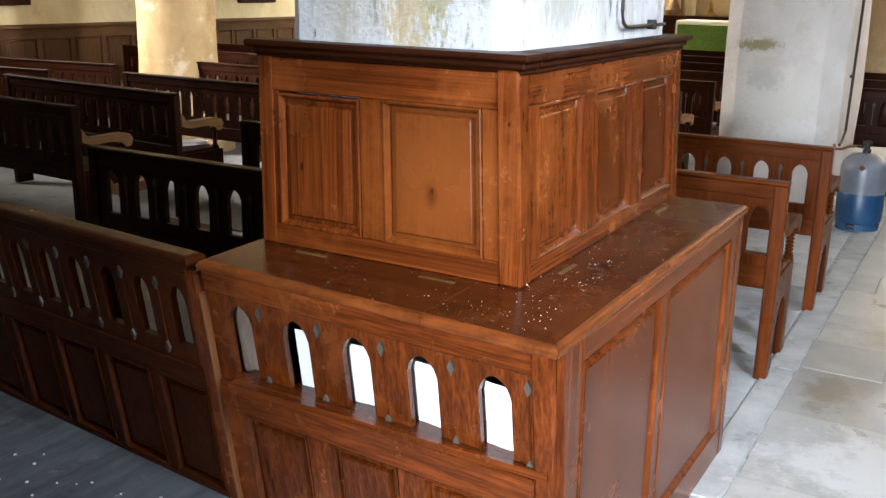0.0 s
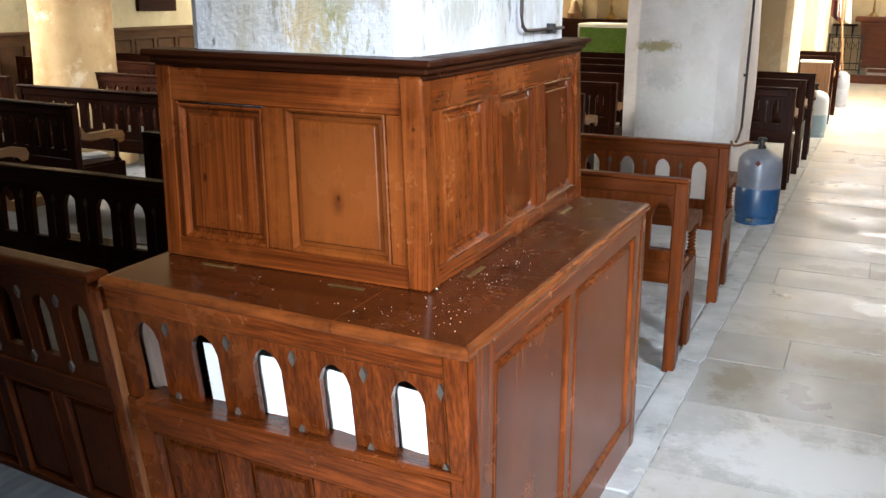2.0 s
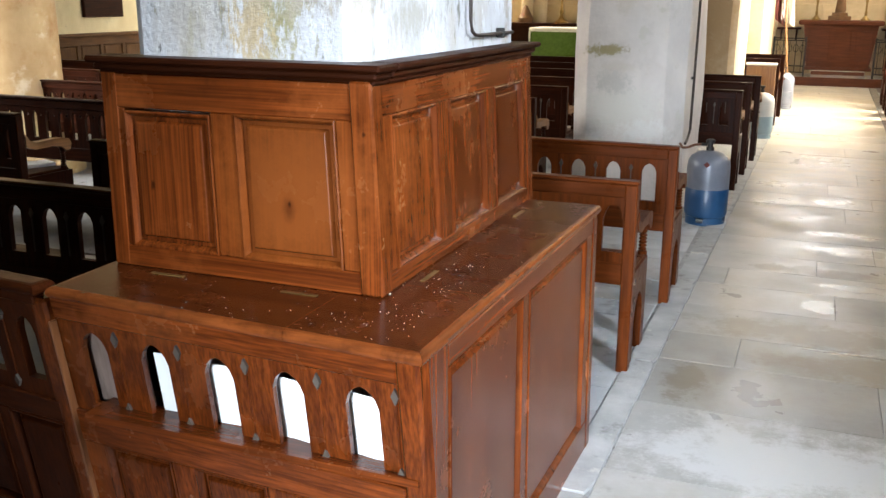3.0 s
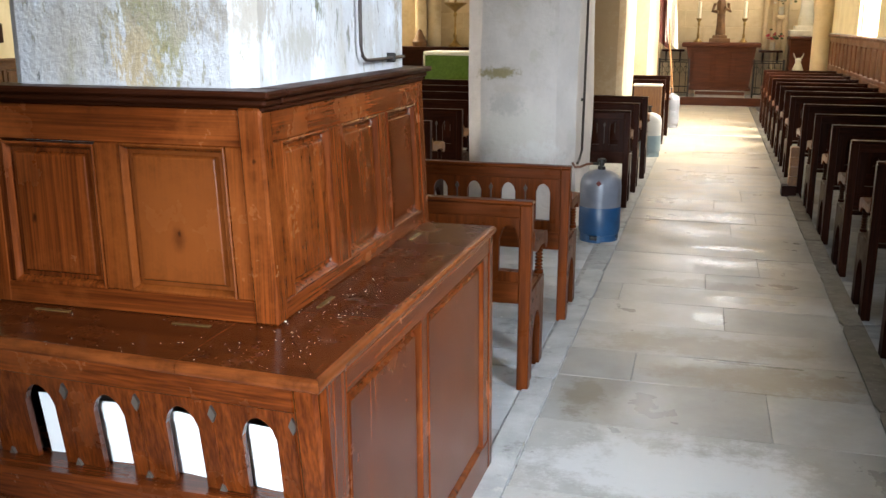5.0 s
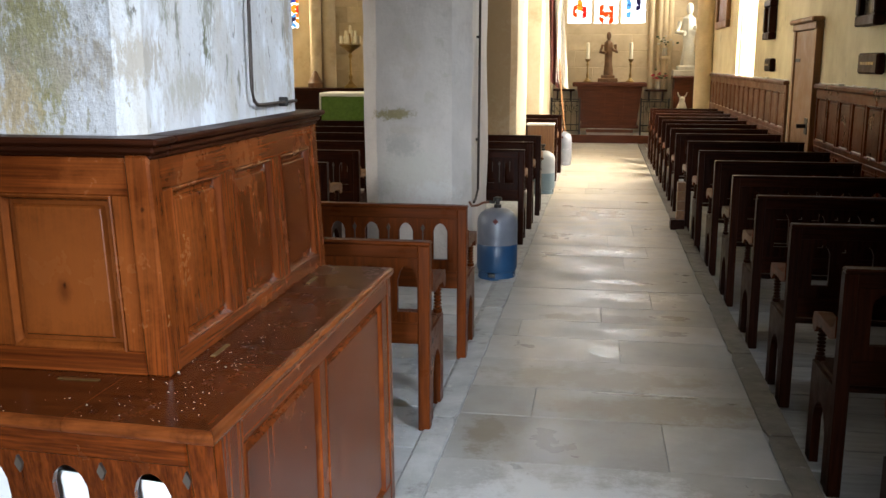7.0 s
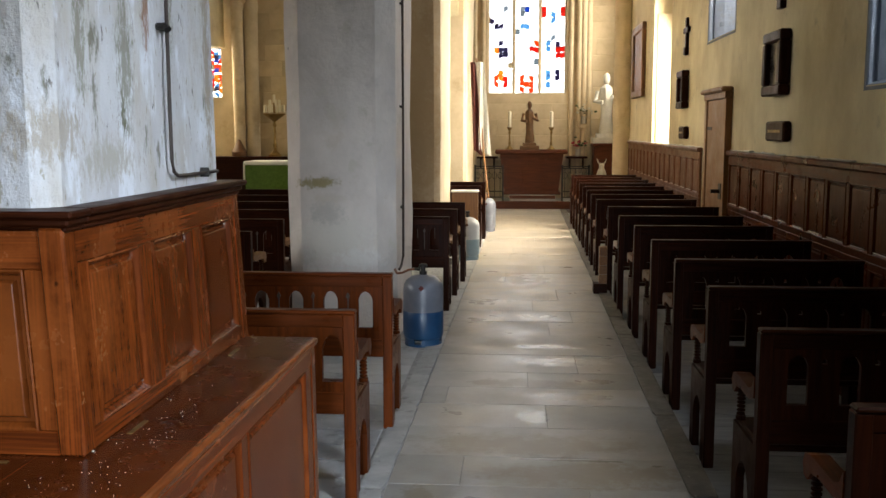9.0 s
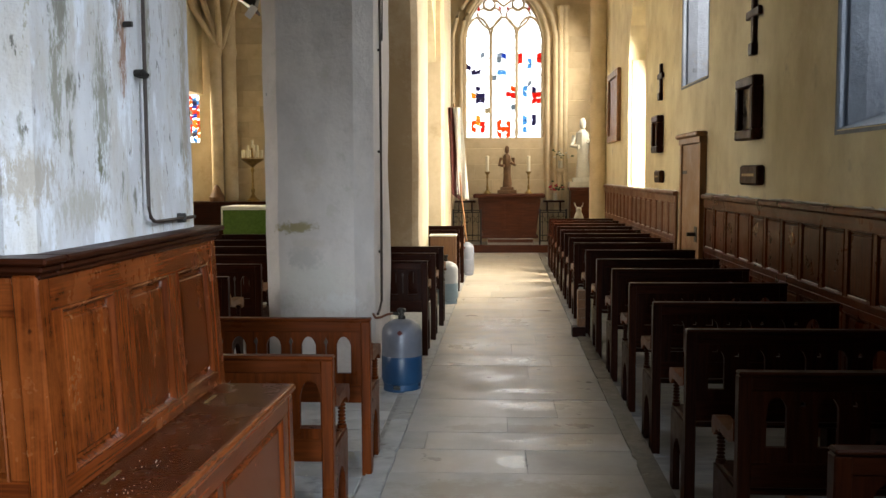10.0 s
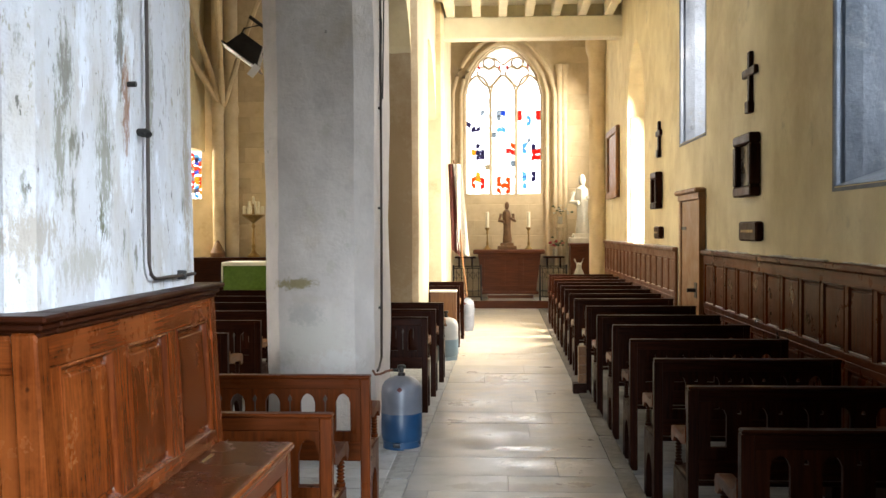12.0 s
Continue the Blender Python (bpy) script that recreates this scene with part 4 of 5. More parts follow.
def nosed(bm, pts, z0, z1, joints=()):
    """A board from an outline with a rounded edge; the edges numbered in joints stay square."""
    n = len(pts)
    rings = []
    for d, z in ((0.010, z0), (0.003, z0 + 0.004), (0.0, z0 + 0.010), (0.0, z1 - 0.013), (0.003, z1 - 0.006), (0.008, z1 - 0.002), (0.016, z1)):
        ring = []
        for k, p in enumerate(pts):
            a, b, q = Vector(pts[k - 1]), Vector(pts[(k + 1) % n]), Vector(p)
            e, g = (q - a).normalized(), (b - q).normalized()
            ne, ng = Vector((-e.y, e.x)), Vector((-g.y, g.x))
            he, hg = (k - 1) % n in joints, k in joints
            if he and hg:
                o = Vector((0, 0))
            elif he:
                o = e * (d / (e.dot(ng) or 1))
            elif hg:
                o = g * (d / (g.dot(ne) or 1))
            else:
                o = d * (ne + ng)
            ring.append(bm.verts.new((*(q + o), z)))
        rings.append(ring)
    for a, b in zip(rings, rings[1:]):
        for k in range(n):
            bm.faces.new([a[k], a[(k + 1) % n], b[(k + 1) % n], b[k]]).material_index = 1
    bm.faces.new(rings[0][::-1]), bm.faces.new(rings[-1])


for nm, pts, w, joints in (("desk_top", [(-1.735, 1.706), (-1.037, 1.662), (-1.037, 1.99), (-1.745, 1.99)], "x", (1, 2)),
                           ("desk_top", [(-1.0355, 1.662), (-0.699, 1.6405), (-0.9455, 1.99), (-1.0355, 1.99)], "x", (1, 2, 3)),
                           ("desk_top", [(-0.698, 1.641), (-0.695, 2.066), (-0.98, 2.066), (-0.98, 1.992), (-0.9445, 1.992)], "y", (1, 2, 3, 4)),
                           ("desk_top", [(-0.695, 2.0675), (-0.671, 3.20), (-0.98, 3.20), (-0.98, 2.0675)], "y", (2, 3))):
    bm = bmesh.new()
    nosed(bm, pts, 0.875, TOP, joints)
    part(nm, bm, TOPOAK[w], stall, "darker varnished desk board with worn lighter nosing").data.materials.append(NOSING[w])
for x, y, r in ((-1.52, 1.91, 0), (-1.13, 1.90, 0), (-0.895, 2.16, 1), (-0.895, 2.95, 1)):
    bm = bmesh.new()
    if r:
        box(bm, x - 0.006, y - 0.05, TOP - 0.002, x + 0.006, y + 0.05, TOP + 0.002)
    else:
        box(bm, x - 0.05, y - 0.006, TOP - 0.002, x + 0.05, y + 0.006, TOP + 0.002)
    part("hinge", bm, BRASS, stall, "small tarnished brass hinge")
WARP[0] = lean_box
framing(stall, XZ, 1.945, -1, -1.70, -1.0, 0.9055, 1.415, [(-1.650, -1.390, 0.962, 1.318), (-1.320, -1.042, 0.962, 1.324)], OAK)
framing(stall, YZ, -0.945, 1, 1.998, 3.20, 0.9055, 1.415, [(2.050, 2.345, 0.953, 1.330), (2.437, 2.735, 0.953, 1.330), (2.825, 3.125, 0.953, 1.330)], OAK)
slab_part("corner_post", stall, OAK["z"], -1.0, 1.940, 0.9055, -0.940, 2.0, 1.415, c=0.006)
slab_part("corner_post", stall, OAK["z"], -1.715, 1.944, 0.9055, -1.665, 2.0, 1.415, c=0.004)
slab_part("back_post", stall, OAK["z"], -1.0, 3.165, 0.0, -0.943, 3.225, 1.415, c=0.004)
WARP[0] = None
for k, (d, z0, z1) in enumerate(((0.000, 1.404, 1.418), (0.009, 1.418, 1.436), (0.024, 1.436, 1.453))):
    bm = bmesh.new()
    box(bm, -1.72 - d, 1.945 - d, z0, -0.945 + d, 2.03, z1, 0.005)
    part("cornice", bm, DARK["x"], stall)
    bm = bmesh.new()
    box(bm, -1.03, 2.0305, z0, -0.945 + d, 3.22 + d, z1, 0.005)
    part("cornice", bm, DARK["y"], stall)
slab_part("side_board", stall, OAK["z"], -1.715, 2.001, 0.0, -1.69, 3.20, 1.404)
bm = bmesh.new()
fold = [(-1.408 + k * 0.073, 1.634 + (0.008 if k % 2 else 0.0)) for k in range(10)]
prism(bm, fold + [(u, v + 0.002) for u, v in reversed(fold)], lambda u, v, t: (u, v, t), 0.582, 0.786)
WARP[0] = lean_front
slab_part("backing_board", stall, DUSTY_WOOD, -1.640, 1.636, 0.585, -1.440, 1.646, 0.81, c=0.002, label="dusty grey-brown board behind the first arch")
tagged(part("white_sheet", bm, PAPER), "folded white paper sheet pinned inside the pierced desk front", "paper sheet")
WARP[0] = None
bm = bmesh.new()
box(bm, -1.66, 1.72, 0.555, -0.74, 1.94, 0.574)
part("book_shelf", bm, OAK["x"], stall)
# flakes of fallen limewash on the desk
rnd = random.Random(5)
bm = bmesh.new()
for k in range(230):
    if rnd.random() < 0.7:
        x, y = rnd.gauss(-0.83, 0.07), rnd.gauss(2.06, 0.28)
    else:
        x, y = rnd.uniform(-1.5, -0.72), rnd.uniform(1.68, 1.93)
    if x > -0.71 or y < 1.675 or (x < -0.93 and y > 1.93) or y > 3.1 or x < -1.55:
        continue
    r = rnd.choice((0.0005, 0.0006, 0.0008, 0.0009, 0.0012, 0.0026 if rnd.random() < 0.1 else 0.0008))
    q = rnd.uniform(0, 3)
    prism(bm, [(x + r * rnd.uniform(0.5, 1.5) * math.cos(q + a), y + r * rnd.uniform(0.4, 1.3) * math.sin(q + a)) for a in (0, 1.3, 2.4, 3.6, 5.0)], lambda u, v, t: (u, v, t), TOP + 0.0005, TOP + 0.0005 + r * 0.6)
tagged(part("fallen_flakes", bm, FLAKE), "white flakes of fallen limewash on the desk top", "debris", "", "stuff")
bm = bmesh.new()
for k in range(110):
    x, y = rnd.uniform(-2.9, -1.78), rnd.uniform(1.50, 1.74)
    if k > 30:
        x, y = rnd.uniform(-1.3, -0.6), rnd.uniform(3.3, 5.8)
    r = rnd.uniform(0.002, 0.006)
    q = rnd.uniform(0, 3)
    prism(bm, [(x + r * math.cos(q + a), y + r * math.sin(q + a)) for a in (0, 1.3, 2.4, 3.6, 5.0)], lambda u, v, t: (u, v, t), 0.126 if k <= 30 else 0.003, 0.129 if k <= 30 else 0.006)
tagged(part("fallen_flakes", bm, FLAKE), "white flakes of limewash fallen on the floor", "debris", "", "stuff")

# pew screen that continues the stall front
scr = thing("pew_screen", "dark oak pew front with pierced arches over sunk panels", "pew screen")
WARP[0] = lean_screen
bm = bmesh.new()
pierced(bm, -3.90, -1.725, 0.56, 0.872, [(-3.75 + 0.1505 * k, 0.066, 0.65, 0.785, 0.045) for k in range(14)], XZ, 1.602, 1.628)
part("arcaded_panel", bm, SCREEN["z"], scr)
for k in range(13):
    x = -3.675 + 0.1505 * k
    for z in (0.825, 0.632):
        bm = bmesh.new()
        prism(bm, [(x, z - 0.018), (x + 0.009, z), (x, z + 0.018), (x - 0.009, z)], XZ, 1.594, 1.604)
        part("carved_diamond", bm, SHADOWY, scr, "dull grey carved diamond")
    bm = bmesh.new()
    box(bm, x - 0.0025, 1.598, 0.652, x + 0.0025, 1.604, 0.806, 0.001)
    part("bead", bm, SCREEN["z"], scr)
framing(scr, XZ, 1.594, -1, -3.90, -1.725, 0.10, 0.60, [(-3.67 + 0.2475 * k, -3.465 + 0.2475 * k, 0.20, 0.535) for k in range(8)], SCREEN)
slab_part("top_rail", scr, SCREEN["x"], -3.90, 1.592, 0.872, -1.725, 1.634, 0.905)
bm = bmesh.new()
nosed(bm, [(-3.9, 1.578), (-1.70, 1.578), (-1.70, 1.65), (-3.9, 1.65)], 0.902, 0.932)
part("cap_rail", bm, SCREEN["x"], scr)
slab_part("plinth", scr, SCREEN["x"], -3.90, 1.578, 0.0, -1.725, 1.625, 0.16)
WARP[0] = None
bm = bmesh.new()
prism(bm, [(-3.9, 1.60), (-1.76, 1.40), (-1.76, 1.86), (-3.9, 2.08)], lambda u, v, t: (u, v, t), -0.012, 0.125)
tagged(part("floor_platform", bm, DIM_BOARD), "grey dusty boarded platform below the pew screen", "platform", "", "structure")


# ---- pews ----
def pew(length, wood, arm=PALE, h=0.86, pitch=0.185, label="", group="pews", studs=False, wide=None):
    """A pew that faces +y, with its back's aisle-side corner at the origin and its body towards -x."""
    th = thing("pew", label, "pew", group)
    L = length
    slab_part("top_rail", th, wood["x"], -L, -0.012, h - 0.075, -0.052, 0.028, h - 0.018, c=0.004)
    slab_part("cap", th, wood["x"], -L, -0.022, h - 0.018, 0.004, 0.040, h, c=0.006)
    n = max(3, round((L - 0.1) / pitch))
    p = (L - 0.10) / n
    holes = [(-L + 0.05 + p * (k + 0.5), pitch * (0.42 if pitch > 0.15 else 0.36), h - 0.30, h - 0.145, 0.045) for k in range(n)]
    if wide:
        gap, w, first = wide
        holes = sorted((first - gap * k, w, h - 0.315, h - 0.175, 0.070) for k in range(int((L - 0.15) / gap)))
    elif studs:
        holes = sorted(holes + [(-L + 0.05 + p * k, 0.020, h - 0.136, h - 0.126, 0.010) for k in range(1, n)])
    bm = bmesh.new()
    pierced(bm, -L + 0.05, -0.052, h - 0.36, h - 0.075, holes, XZ, -0.006, 0.018, 8)
    part("pierced_back", bm, wood["z"], th)
    for k in range(1, n):
        if studs or wide:
            break
        x = -L + 0.05 + p * k
        bm = bmesh.new()
        prism(bm, [(x, h - 0.15), (x + 0.011, h - 0.128), (x, h - 0.105), (x - 0.011, h - 0.128)], XZ, -0.014, -0.005)
        box(bm, x - 0.003, -0.011, h - 0.29, x + 0.003, -0.005, h - 0.145)
        part("diamond_bead", bm, SHADOWY, th, "dull grey carved lozenge")
    slab_part("bottom_rail", th, wood["x"], -L + 0.05, -0.008, h - 0.46, -0.052, 0.024, h - 0.36, c=0.004)
    slab_part("seat", th, wood["x"], -L + 0.02, 0.02, 0.425, -0.02, 0.40, 0.452, c=0.008)
    for x0, x1 in ((-0.052, 0.0), (-L, -L + 0.052)):
        slab_part("back_post", th, wood["z"], x0, -0.016, 0.0, x1, 0.044, h - 0.018, c=0.005)
        bm = bmesh.new()
        pierced(bm, 0.045, 0.415, 0.0, 0.435, [(0.23, 0.21, 0.0, 0.20, 0.11)], YZ, x0 + 0.008, x1 - 0.008, 10)
        part("end_panel", bm, wood["z"], th)
        bm = bmesh.new()
        zt = 0.645
        prism(bm, [(0.044, zt + 0.075), (0.044, zt - 0.01), (0.12, zt - 0.035), (0.25, zt - 0.03), (0.33, zt - 0.04), (0.37, zt - 0.075), (0.405, zt - 0.07), (0.418, zt - 0.03),
                   (0.40, zt + 0.005), (0.34, zt + 0.018), (0.24, zt + 0.015), (0.12, zt + 0.012), (0.075, zt + 0.03)], YZ, x0 - 0.004, x1 + 0.004)
        part("armrest", bm, arm["y"], th, "worn paler scrolled armrest")
        bm = bmesh.new()
        prof = [(0.022, 0.452), (0.022, 0.468)]
        for k in range(6):
            z = 0.470 + k * 0.0165
            prof += [(0.012, z), (0.019, z + 0.005), (0.019, z + 0.010), (0.012, z + 0.015)]
        prof += [(0.02, 0.575), (0.02, 0.60)]
        lathe(bm, prof, ((x0 + x1) / 2, 0.36, 0), 10)
        part("turned_spindle", bm, wood["z"], th, "bobbin-turned spindle", True)
    return th


def set_pew(proto, used, m):
    """The first place takes the pew itself, later ones copies."""
    if used:
        return copy_thing(proto, m)
    proto.matrix_basis = m
    return proto


south = pew(1.09, DARK, MID, 0.925, label="dark oak pew with pierced arches and scrolled armrests by the wainscot", group="pews along the side wall", studs=True)
for k, y in enumerate((2.63, 3.66, 4.66, 5.65, 6.65, 7.64, 8.52, 9.54, 10.54, 11.36, 12.18, 13.0, 13.82, 14.64, 15.46, 16.27)):
    x = 0.965 if k < 6 else (0.935 if k < 8 else 0.90 + 0.006 * (k - 8))
    set_pew(south, k, pose(x + 1.09, y, -0.065))
front = pew(1.05, MID, MID, label="brown oak pew with wide arches beside the stall desk", group="pews by the piers", wide=(0.165, 0.088, -0.100))
front.matrix_basis = pose(-0.665, 3.92, 0)
near = pew(1.05, MID, MID, label="brown oak pew with pierced arches and grey lozenges", group="pews by the piers")
near.matrix_basis = pose(-0.645, 4.97, 0)
short = pew(0.95, DARK, label="dark oak pew with pierced back behind the pier", group="pews by the piers")
for k, (x, y) in enumerate(((-0.58, 8.32), (-0.56, 9.15), (-0.53, 10.0), (-0.475, 13.0), (-0.45, 14.04))):
    set_pew(short, k, pose(x, y, 0))
nave_r = pew(1.55, DARK, label="dark oak nave pew with pierced arched back", group="nave pews")
for k, y in enumerate((2.90, 3.93, 5.0, 6.0, 7.0, 8.0, 8.95, 10.0, 11.0, 12.1)):
    set_pew(nave_r, k, pose(-2.0, y, 0))
nave_l = pew(1.95, DARK, pitch=0.125, label="dark oak nave pew with pale worn armrest", group="nave pews", studs=True)
for k, (x, y, r) in enumerate(((-4.72, 3.77, -3), (-4.745, 4.62, -4), (-4.2, 5.45, 0), (-4.75, 6.6, 0), (-4.75, 7.6, 0), (-4.75, 8.6, 0), (-4.75, 9.6, 0), (-6.75, 5.9, 8), (-6.75, 5.2, 8), (-6.7, 7.7, 0), (-6.7, 8.7, 0))):
    set_pew(nave_l, k, pose(x, y, 0, 0, 0, r))


# ---- things of the sanctuary and walls ----
def framed_picture(name, y0, y1, z0, z1, wood, label, cat, deep=0.06, border=0.05, inner=PRINT):
    th = thing(name, label, cat, "wall pictures")
    x = 2.137
    for a in ((x - deep, y0, z0, x, y1, z0 + border), (x - deep, y0, z1 - border, x, y1, z1)):
        slab_part("frame_rail", th, wood["y"], *a, c=0.012)
    for a in ((x - deep, y0, z0 + border, x, y0 + border, z1 - border), (x - deep, y1 - border, z0 + border, x, y1, z1 - border)):
        slab_part("frame_stile", th, wood["z"], *a, c=0.012)
    slab_part("picture", th, inner, x - deep * 0.45, y0 + border, z0 + border, x - 0.004, y1 - border, z1 - border, c=0)
    return th


framed_picture("framed_picture", 7.63, 8.17, 1.895, 2.405, DARK, "deep dark wooden picture frame on the plaster wall", "picture frame", 0.09, 0.085)
framed_picture("framed_picture", 12.05, 12.48, 1.89, 2.36, DARK, "dark wooden picture frame beside the door", "picture frame", 0.09, 0.085)
framed_picture("framed_painting", 16.15, 17.55, 2.18, 3.41, PALE, "large pale wooden framed panel on the wall", "painting", 0.07, 0.12, PALE["z"])


def wall_cross(y, z0, z1, w):
    th = thing("wall_cross", "slim dark wooden cross on the plaster wall", "cross", "wall crosses")
    slab_part("upright", th, DARK["z"], 2.10, y - 0.035, z0, 2.137, y + 0.035, z1, c=0.008)
    zc = z0 + (z1 - z0) * 0.66
    slab_part("crossbar", th, DARK["y"], 2.097, y - w, zc - 0.035, 2.134, y + w, zc + 0.035, c=0.008)
    slab_part("foot_block", th, DARK["z"], 2.085, y - 0.055, z0 - 0.01, 2.137, y + 0.055, z0 + 0.09, c=0.008)


wall_cross(7.88, 2.59, 3.085, 0.19)
wall_cross(12.2, 2.56, 3.01, 0.16)


def plaque(y0, y1, z0, z1):
    th = thing("wall_plaque", "small dark wooden plaque with a lettered band", "plaque", "wall plaques")
    slab_part("board", th, DARK["y"], 2.07, y0, z0, 2.137, y1, z1, c=0.015)
    for k in range(5):
        a = y0 + 0.08 + k * (y1 - y0 - 0.16) / 5
        slab_part("letter_bar", th, BRASS, 2.066, a, (z0 + z1) / 2 - 0.01, 2.07, a + 0.06, (z0 + z1) / 2 + 0.012, c=0)


plaque(7.54, 8.06, 1.53, 1.69)
plaque(11.95, 12.33, 1.51, 1.665)


def gas_bottle(x, y, low, upper, hose, label):
    th = thing("gas_bottle", label, "gas bottle", "gas bottles")
    bm = bmesh.new()
    lathe(bm, [(0.120, 0.045), (0.146, 0.06), (0.1545, 0.09), (0.1545, 0.262), (0.153, 0.265)], n=32)
    lower = part("lower_body", bm, low, th, "", True)
    bm = bmesh.new()
    lathe(bm, [(0.1535, 0.2655), (0.1535, 0.42), (0.148, 0.46), (0.128, 0.495), (0.09, 0.522), (0.045, 0.535), (0.03, 0.537)], n=32)
    part("upper_body", bm, upper, th, "", True)
    bm = bmesh.new()
    for k in range(32):
        a, b = 2 * math.pi * k / 32, 2 * math.pi * (k + 1) / 32
        hi = 0.055 if k % 8 < 6 else 0.02
        o = [(0.142 * math.cos(q), 0.142 * math.sin(q)) for q in (a, b)] + [(0.136 * math.cos(q), 0.136 * math.sin(q)) for q in (b, a)]
        prism(bm, o, lambda u, v, t: (u, v, t), 0.0, hi)
    part("foot_ring", bm, low, lower, "pierced foot ring")
    bm = bmesh.new()
    lathe(bm, [(0.028, 0.537), (0.028, 0.56), (0.018, 0.565), (0.018, 0.59), (0.032, 0.592), (0.032, 0.612), (0.02, 0.618)], n=14)
    tube(bm, [(-0.02, 0, 0.575), (-0.065, 0.0, 0.578)], 0.011)
    part("valve", bm, IRON, th, "dark valve and regulator", True)
    bm = bmesh.new()
    prism(bm, [(0.0, 0.43), (0.022, 0.452), (0.0, 0.474), (-0.022, 0.452)], XZ, -0.156, -0.148)
    part("hazard_label", bm, FLAGR, th, "small dark diamond label")
    if hose:
        bm = bmesh.new()
        tube(bm, [(-0.06, 0, 0.578), (-0.11, 0.0, 0.57), (-0.16, 0.02, 0.545), (-0.205, 0.05, 0.535), (-0.228, 0.09, 0.56)], 0.009)
        part("hose", bm, RUBBER, th, "orange gas hose", True)
    th.matrix_basis = pose(x, y, 0.0)
    return th


gas_bottle(-0.685, 7.04, BLUE, STEEL, True, "grey and blue steel gas bottle standing by the pier")
gas_bottle(-0.60, 11.8, PALEBLUE, PALESTEEL, True, "faded grey-blue gas bottle at the pew ends")
gas_bottle(-0.475, 15.2, STEEL, STEEL, False, "pale grey-blue gas bottle near the sanctuary")


def wall_pipe(name, pts, r, clips, label):
    th = thing(name, label, "pipe")
    bm = bmesh.new()
    tube(bm, pts, r, 10)
    part("tube", bm, PIPE, th, "", True)
    for a in clips:
        bm = bmesh.new()
        box(bm, *a, 0.003)
        part("clip", bm, IRON, th)
    return th


px = -0.978
wall_pipe("heating_pipe", [(px, 2.675, 5.2), (px, 2.675, 3.0), (px, 2.675, 1.60), (px, 2.677, 1.54), (px, 2.69, 1.505), (px, 2.72, 1.492), (px, 2.77, 1.49), (px, 3.0, 1.49), (px, 3.09, 1.49)], 0.0055,
          [(-1.0, 2.662, 1.905, -0.970, 2.688, 1.918), (-1.0, 2.97, 1.476, -0.968, 2.98, 1.506)], "brown painted pipe clipped to the whitewashed pier")
bm = bmesh.new()
tube(bm, [(-0.992, 2.64, 1.915), (-0.968, 2.635, 1.915), (-0.958, 2.63, 1.905)], 0.011, 10)
tagged(part("wall_fixing", bm, IRON), "rusty iron fixing in the pier", "fixing")
bm = bmesh.new()
tube(bm, [(-0.992, 2.565, 2.04), (-0.968, 2.565, 2.04)], 0.008, 8)
tagged(part("wall_fixing", bm, IRON), "rusty iron stub in the pier", "fixing")
q = -0.887
wall_pipe("gas_pipe", [(q - 0.01, 7.52, 5.0), (q, 7.52, 3.2), (q, 7.50, 1.5), (q, 7.46, 0.62), (q + 0.0, 7.32, 0.56), (q + 0.005, 7.16, 0.555)], 0.010,
          [(-0.94, 7.50, z, -0.89, 7.54, z + 0.02) for z in (1.0, 1.8, 2.6)], "thin brown gas pipe down the grey pier")
bm = bmesh.new()
tube(bm, [(q, 7.66, 4.4), (q + 0.01, 7.68, 3.6), (q, 7.64, 2.7)], 0.006, 6)
tagged(part("electric_cable", bm, IRON), "loose black cable hanging on the pier", "cable")
bm = bmesh.new()
tube(bm, [(q - 0.0, 7.45, 3.3), (q + 0.02, 7.40, 3.3), (q + 0.02, 7.40, 3.1)], 0.008, 6)
tagged(part("pipe_hook", bm, IRON), "bent iron hook on the pier", "hook")

# altar with its step
alt = thing("altar_table", "red-brown wooden side altar on a low step", "altar")
bm = bmesh.new()
prism(bm, [(-0.25, 0.33), (0.88, 0.33), (0.98, 1.12), (-0.35, 1.12)], XZ, 19.95, 20.5)
part("body", bm, REDW, alt)
slab_part("altar_top", alt, REDW, -0.45, 19.90, 1.12, 1.07, 20.55, 1.21, c=0.02)
slab_part("plinth", alt, REDW, -0.30, 19.92, 0.27, 0.93, 20.5, 0.33, c=0.01)
for x in (-0.16, 0.22, 0.60):
    bm = bmesh.new()
    fielded(bm, x - 0.06 if x < 0 else x, x + 0.30, 0.45, 1.02, XZ, 19.948, -1)
    part("panel", bm, REDW, alt)
bm = bmesh.new()
box(bm, -0.15, 19.70, 0.15, 0.82, 20.5, 0.27, 0.01)
tagged(part("altar_step", bm, SLAB), "pale carpeted wooden altar step", "step")
bm = bmesh.new()
box(bm, -0.14, 19.69, 0.20, 0.81, 19.698, 0.268)
tagged(part("step_edge", bm, REDW), "brown wooden edge of the altar step", "step edge")


def candlestick(x, y, z):
    th = thing("candlestick", "brass candlestick with a thick white candle on the altar", "candlestick", "altar candlesticks")
    bm = bmesh.new()
    lathe(bm, [(0.085, 0), (0.085, 0.02), (0.05, 0.05), (0.022, 0.09), (0.03, 0.14), (0.018, 0.18), (0.016, 0.32), (0.03, 0.36), (0.018, 0.40), (0.055, 0.45), (0.06, 0.47)], n=16)
    part("stem", bm, BRASS, th, "", True)
    bm = bmesh.new()
    lathe(bm, [(0.036, 0.471), (0.036, 0.79), (0.028, 0.80), (0.004, 0.81)], n=16)
    part("candle", bm, CANDLE, th, "white candle", True)
    th.matrix_basis = pose(x, y, z)


candlestick(-0.15, 20.2, 1.211)
candlestick(0.73, 20.2, 1.211)


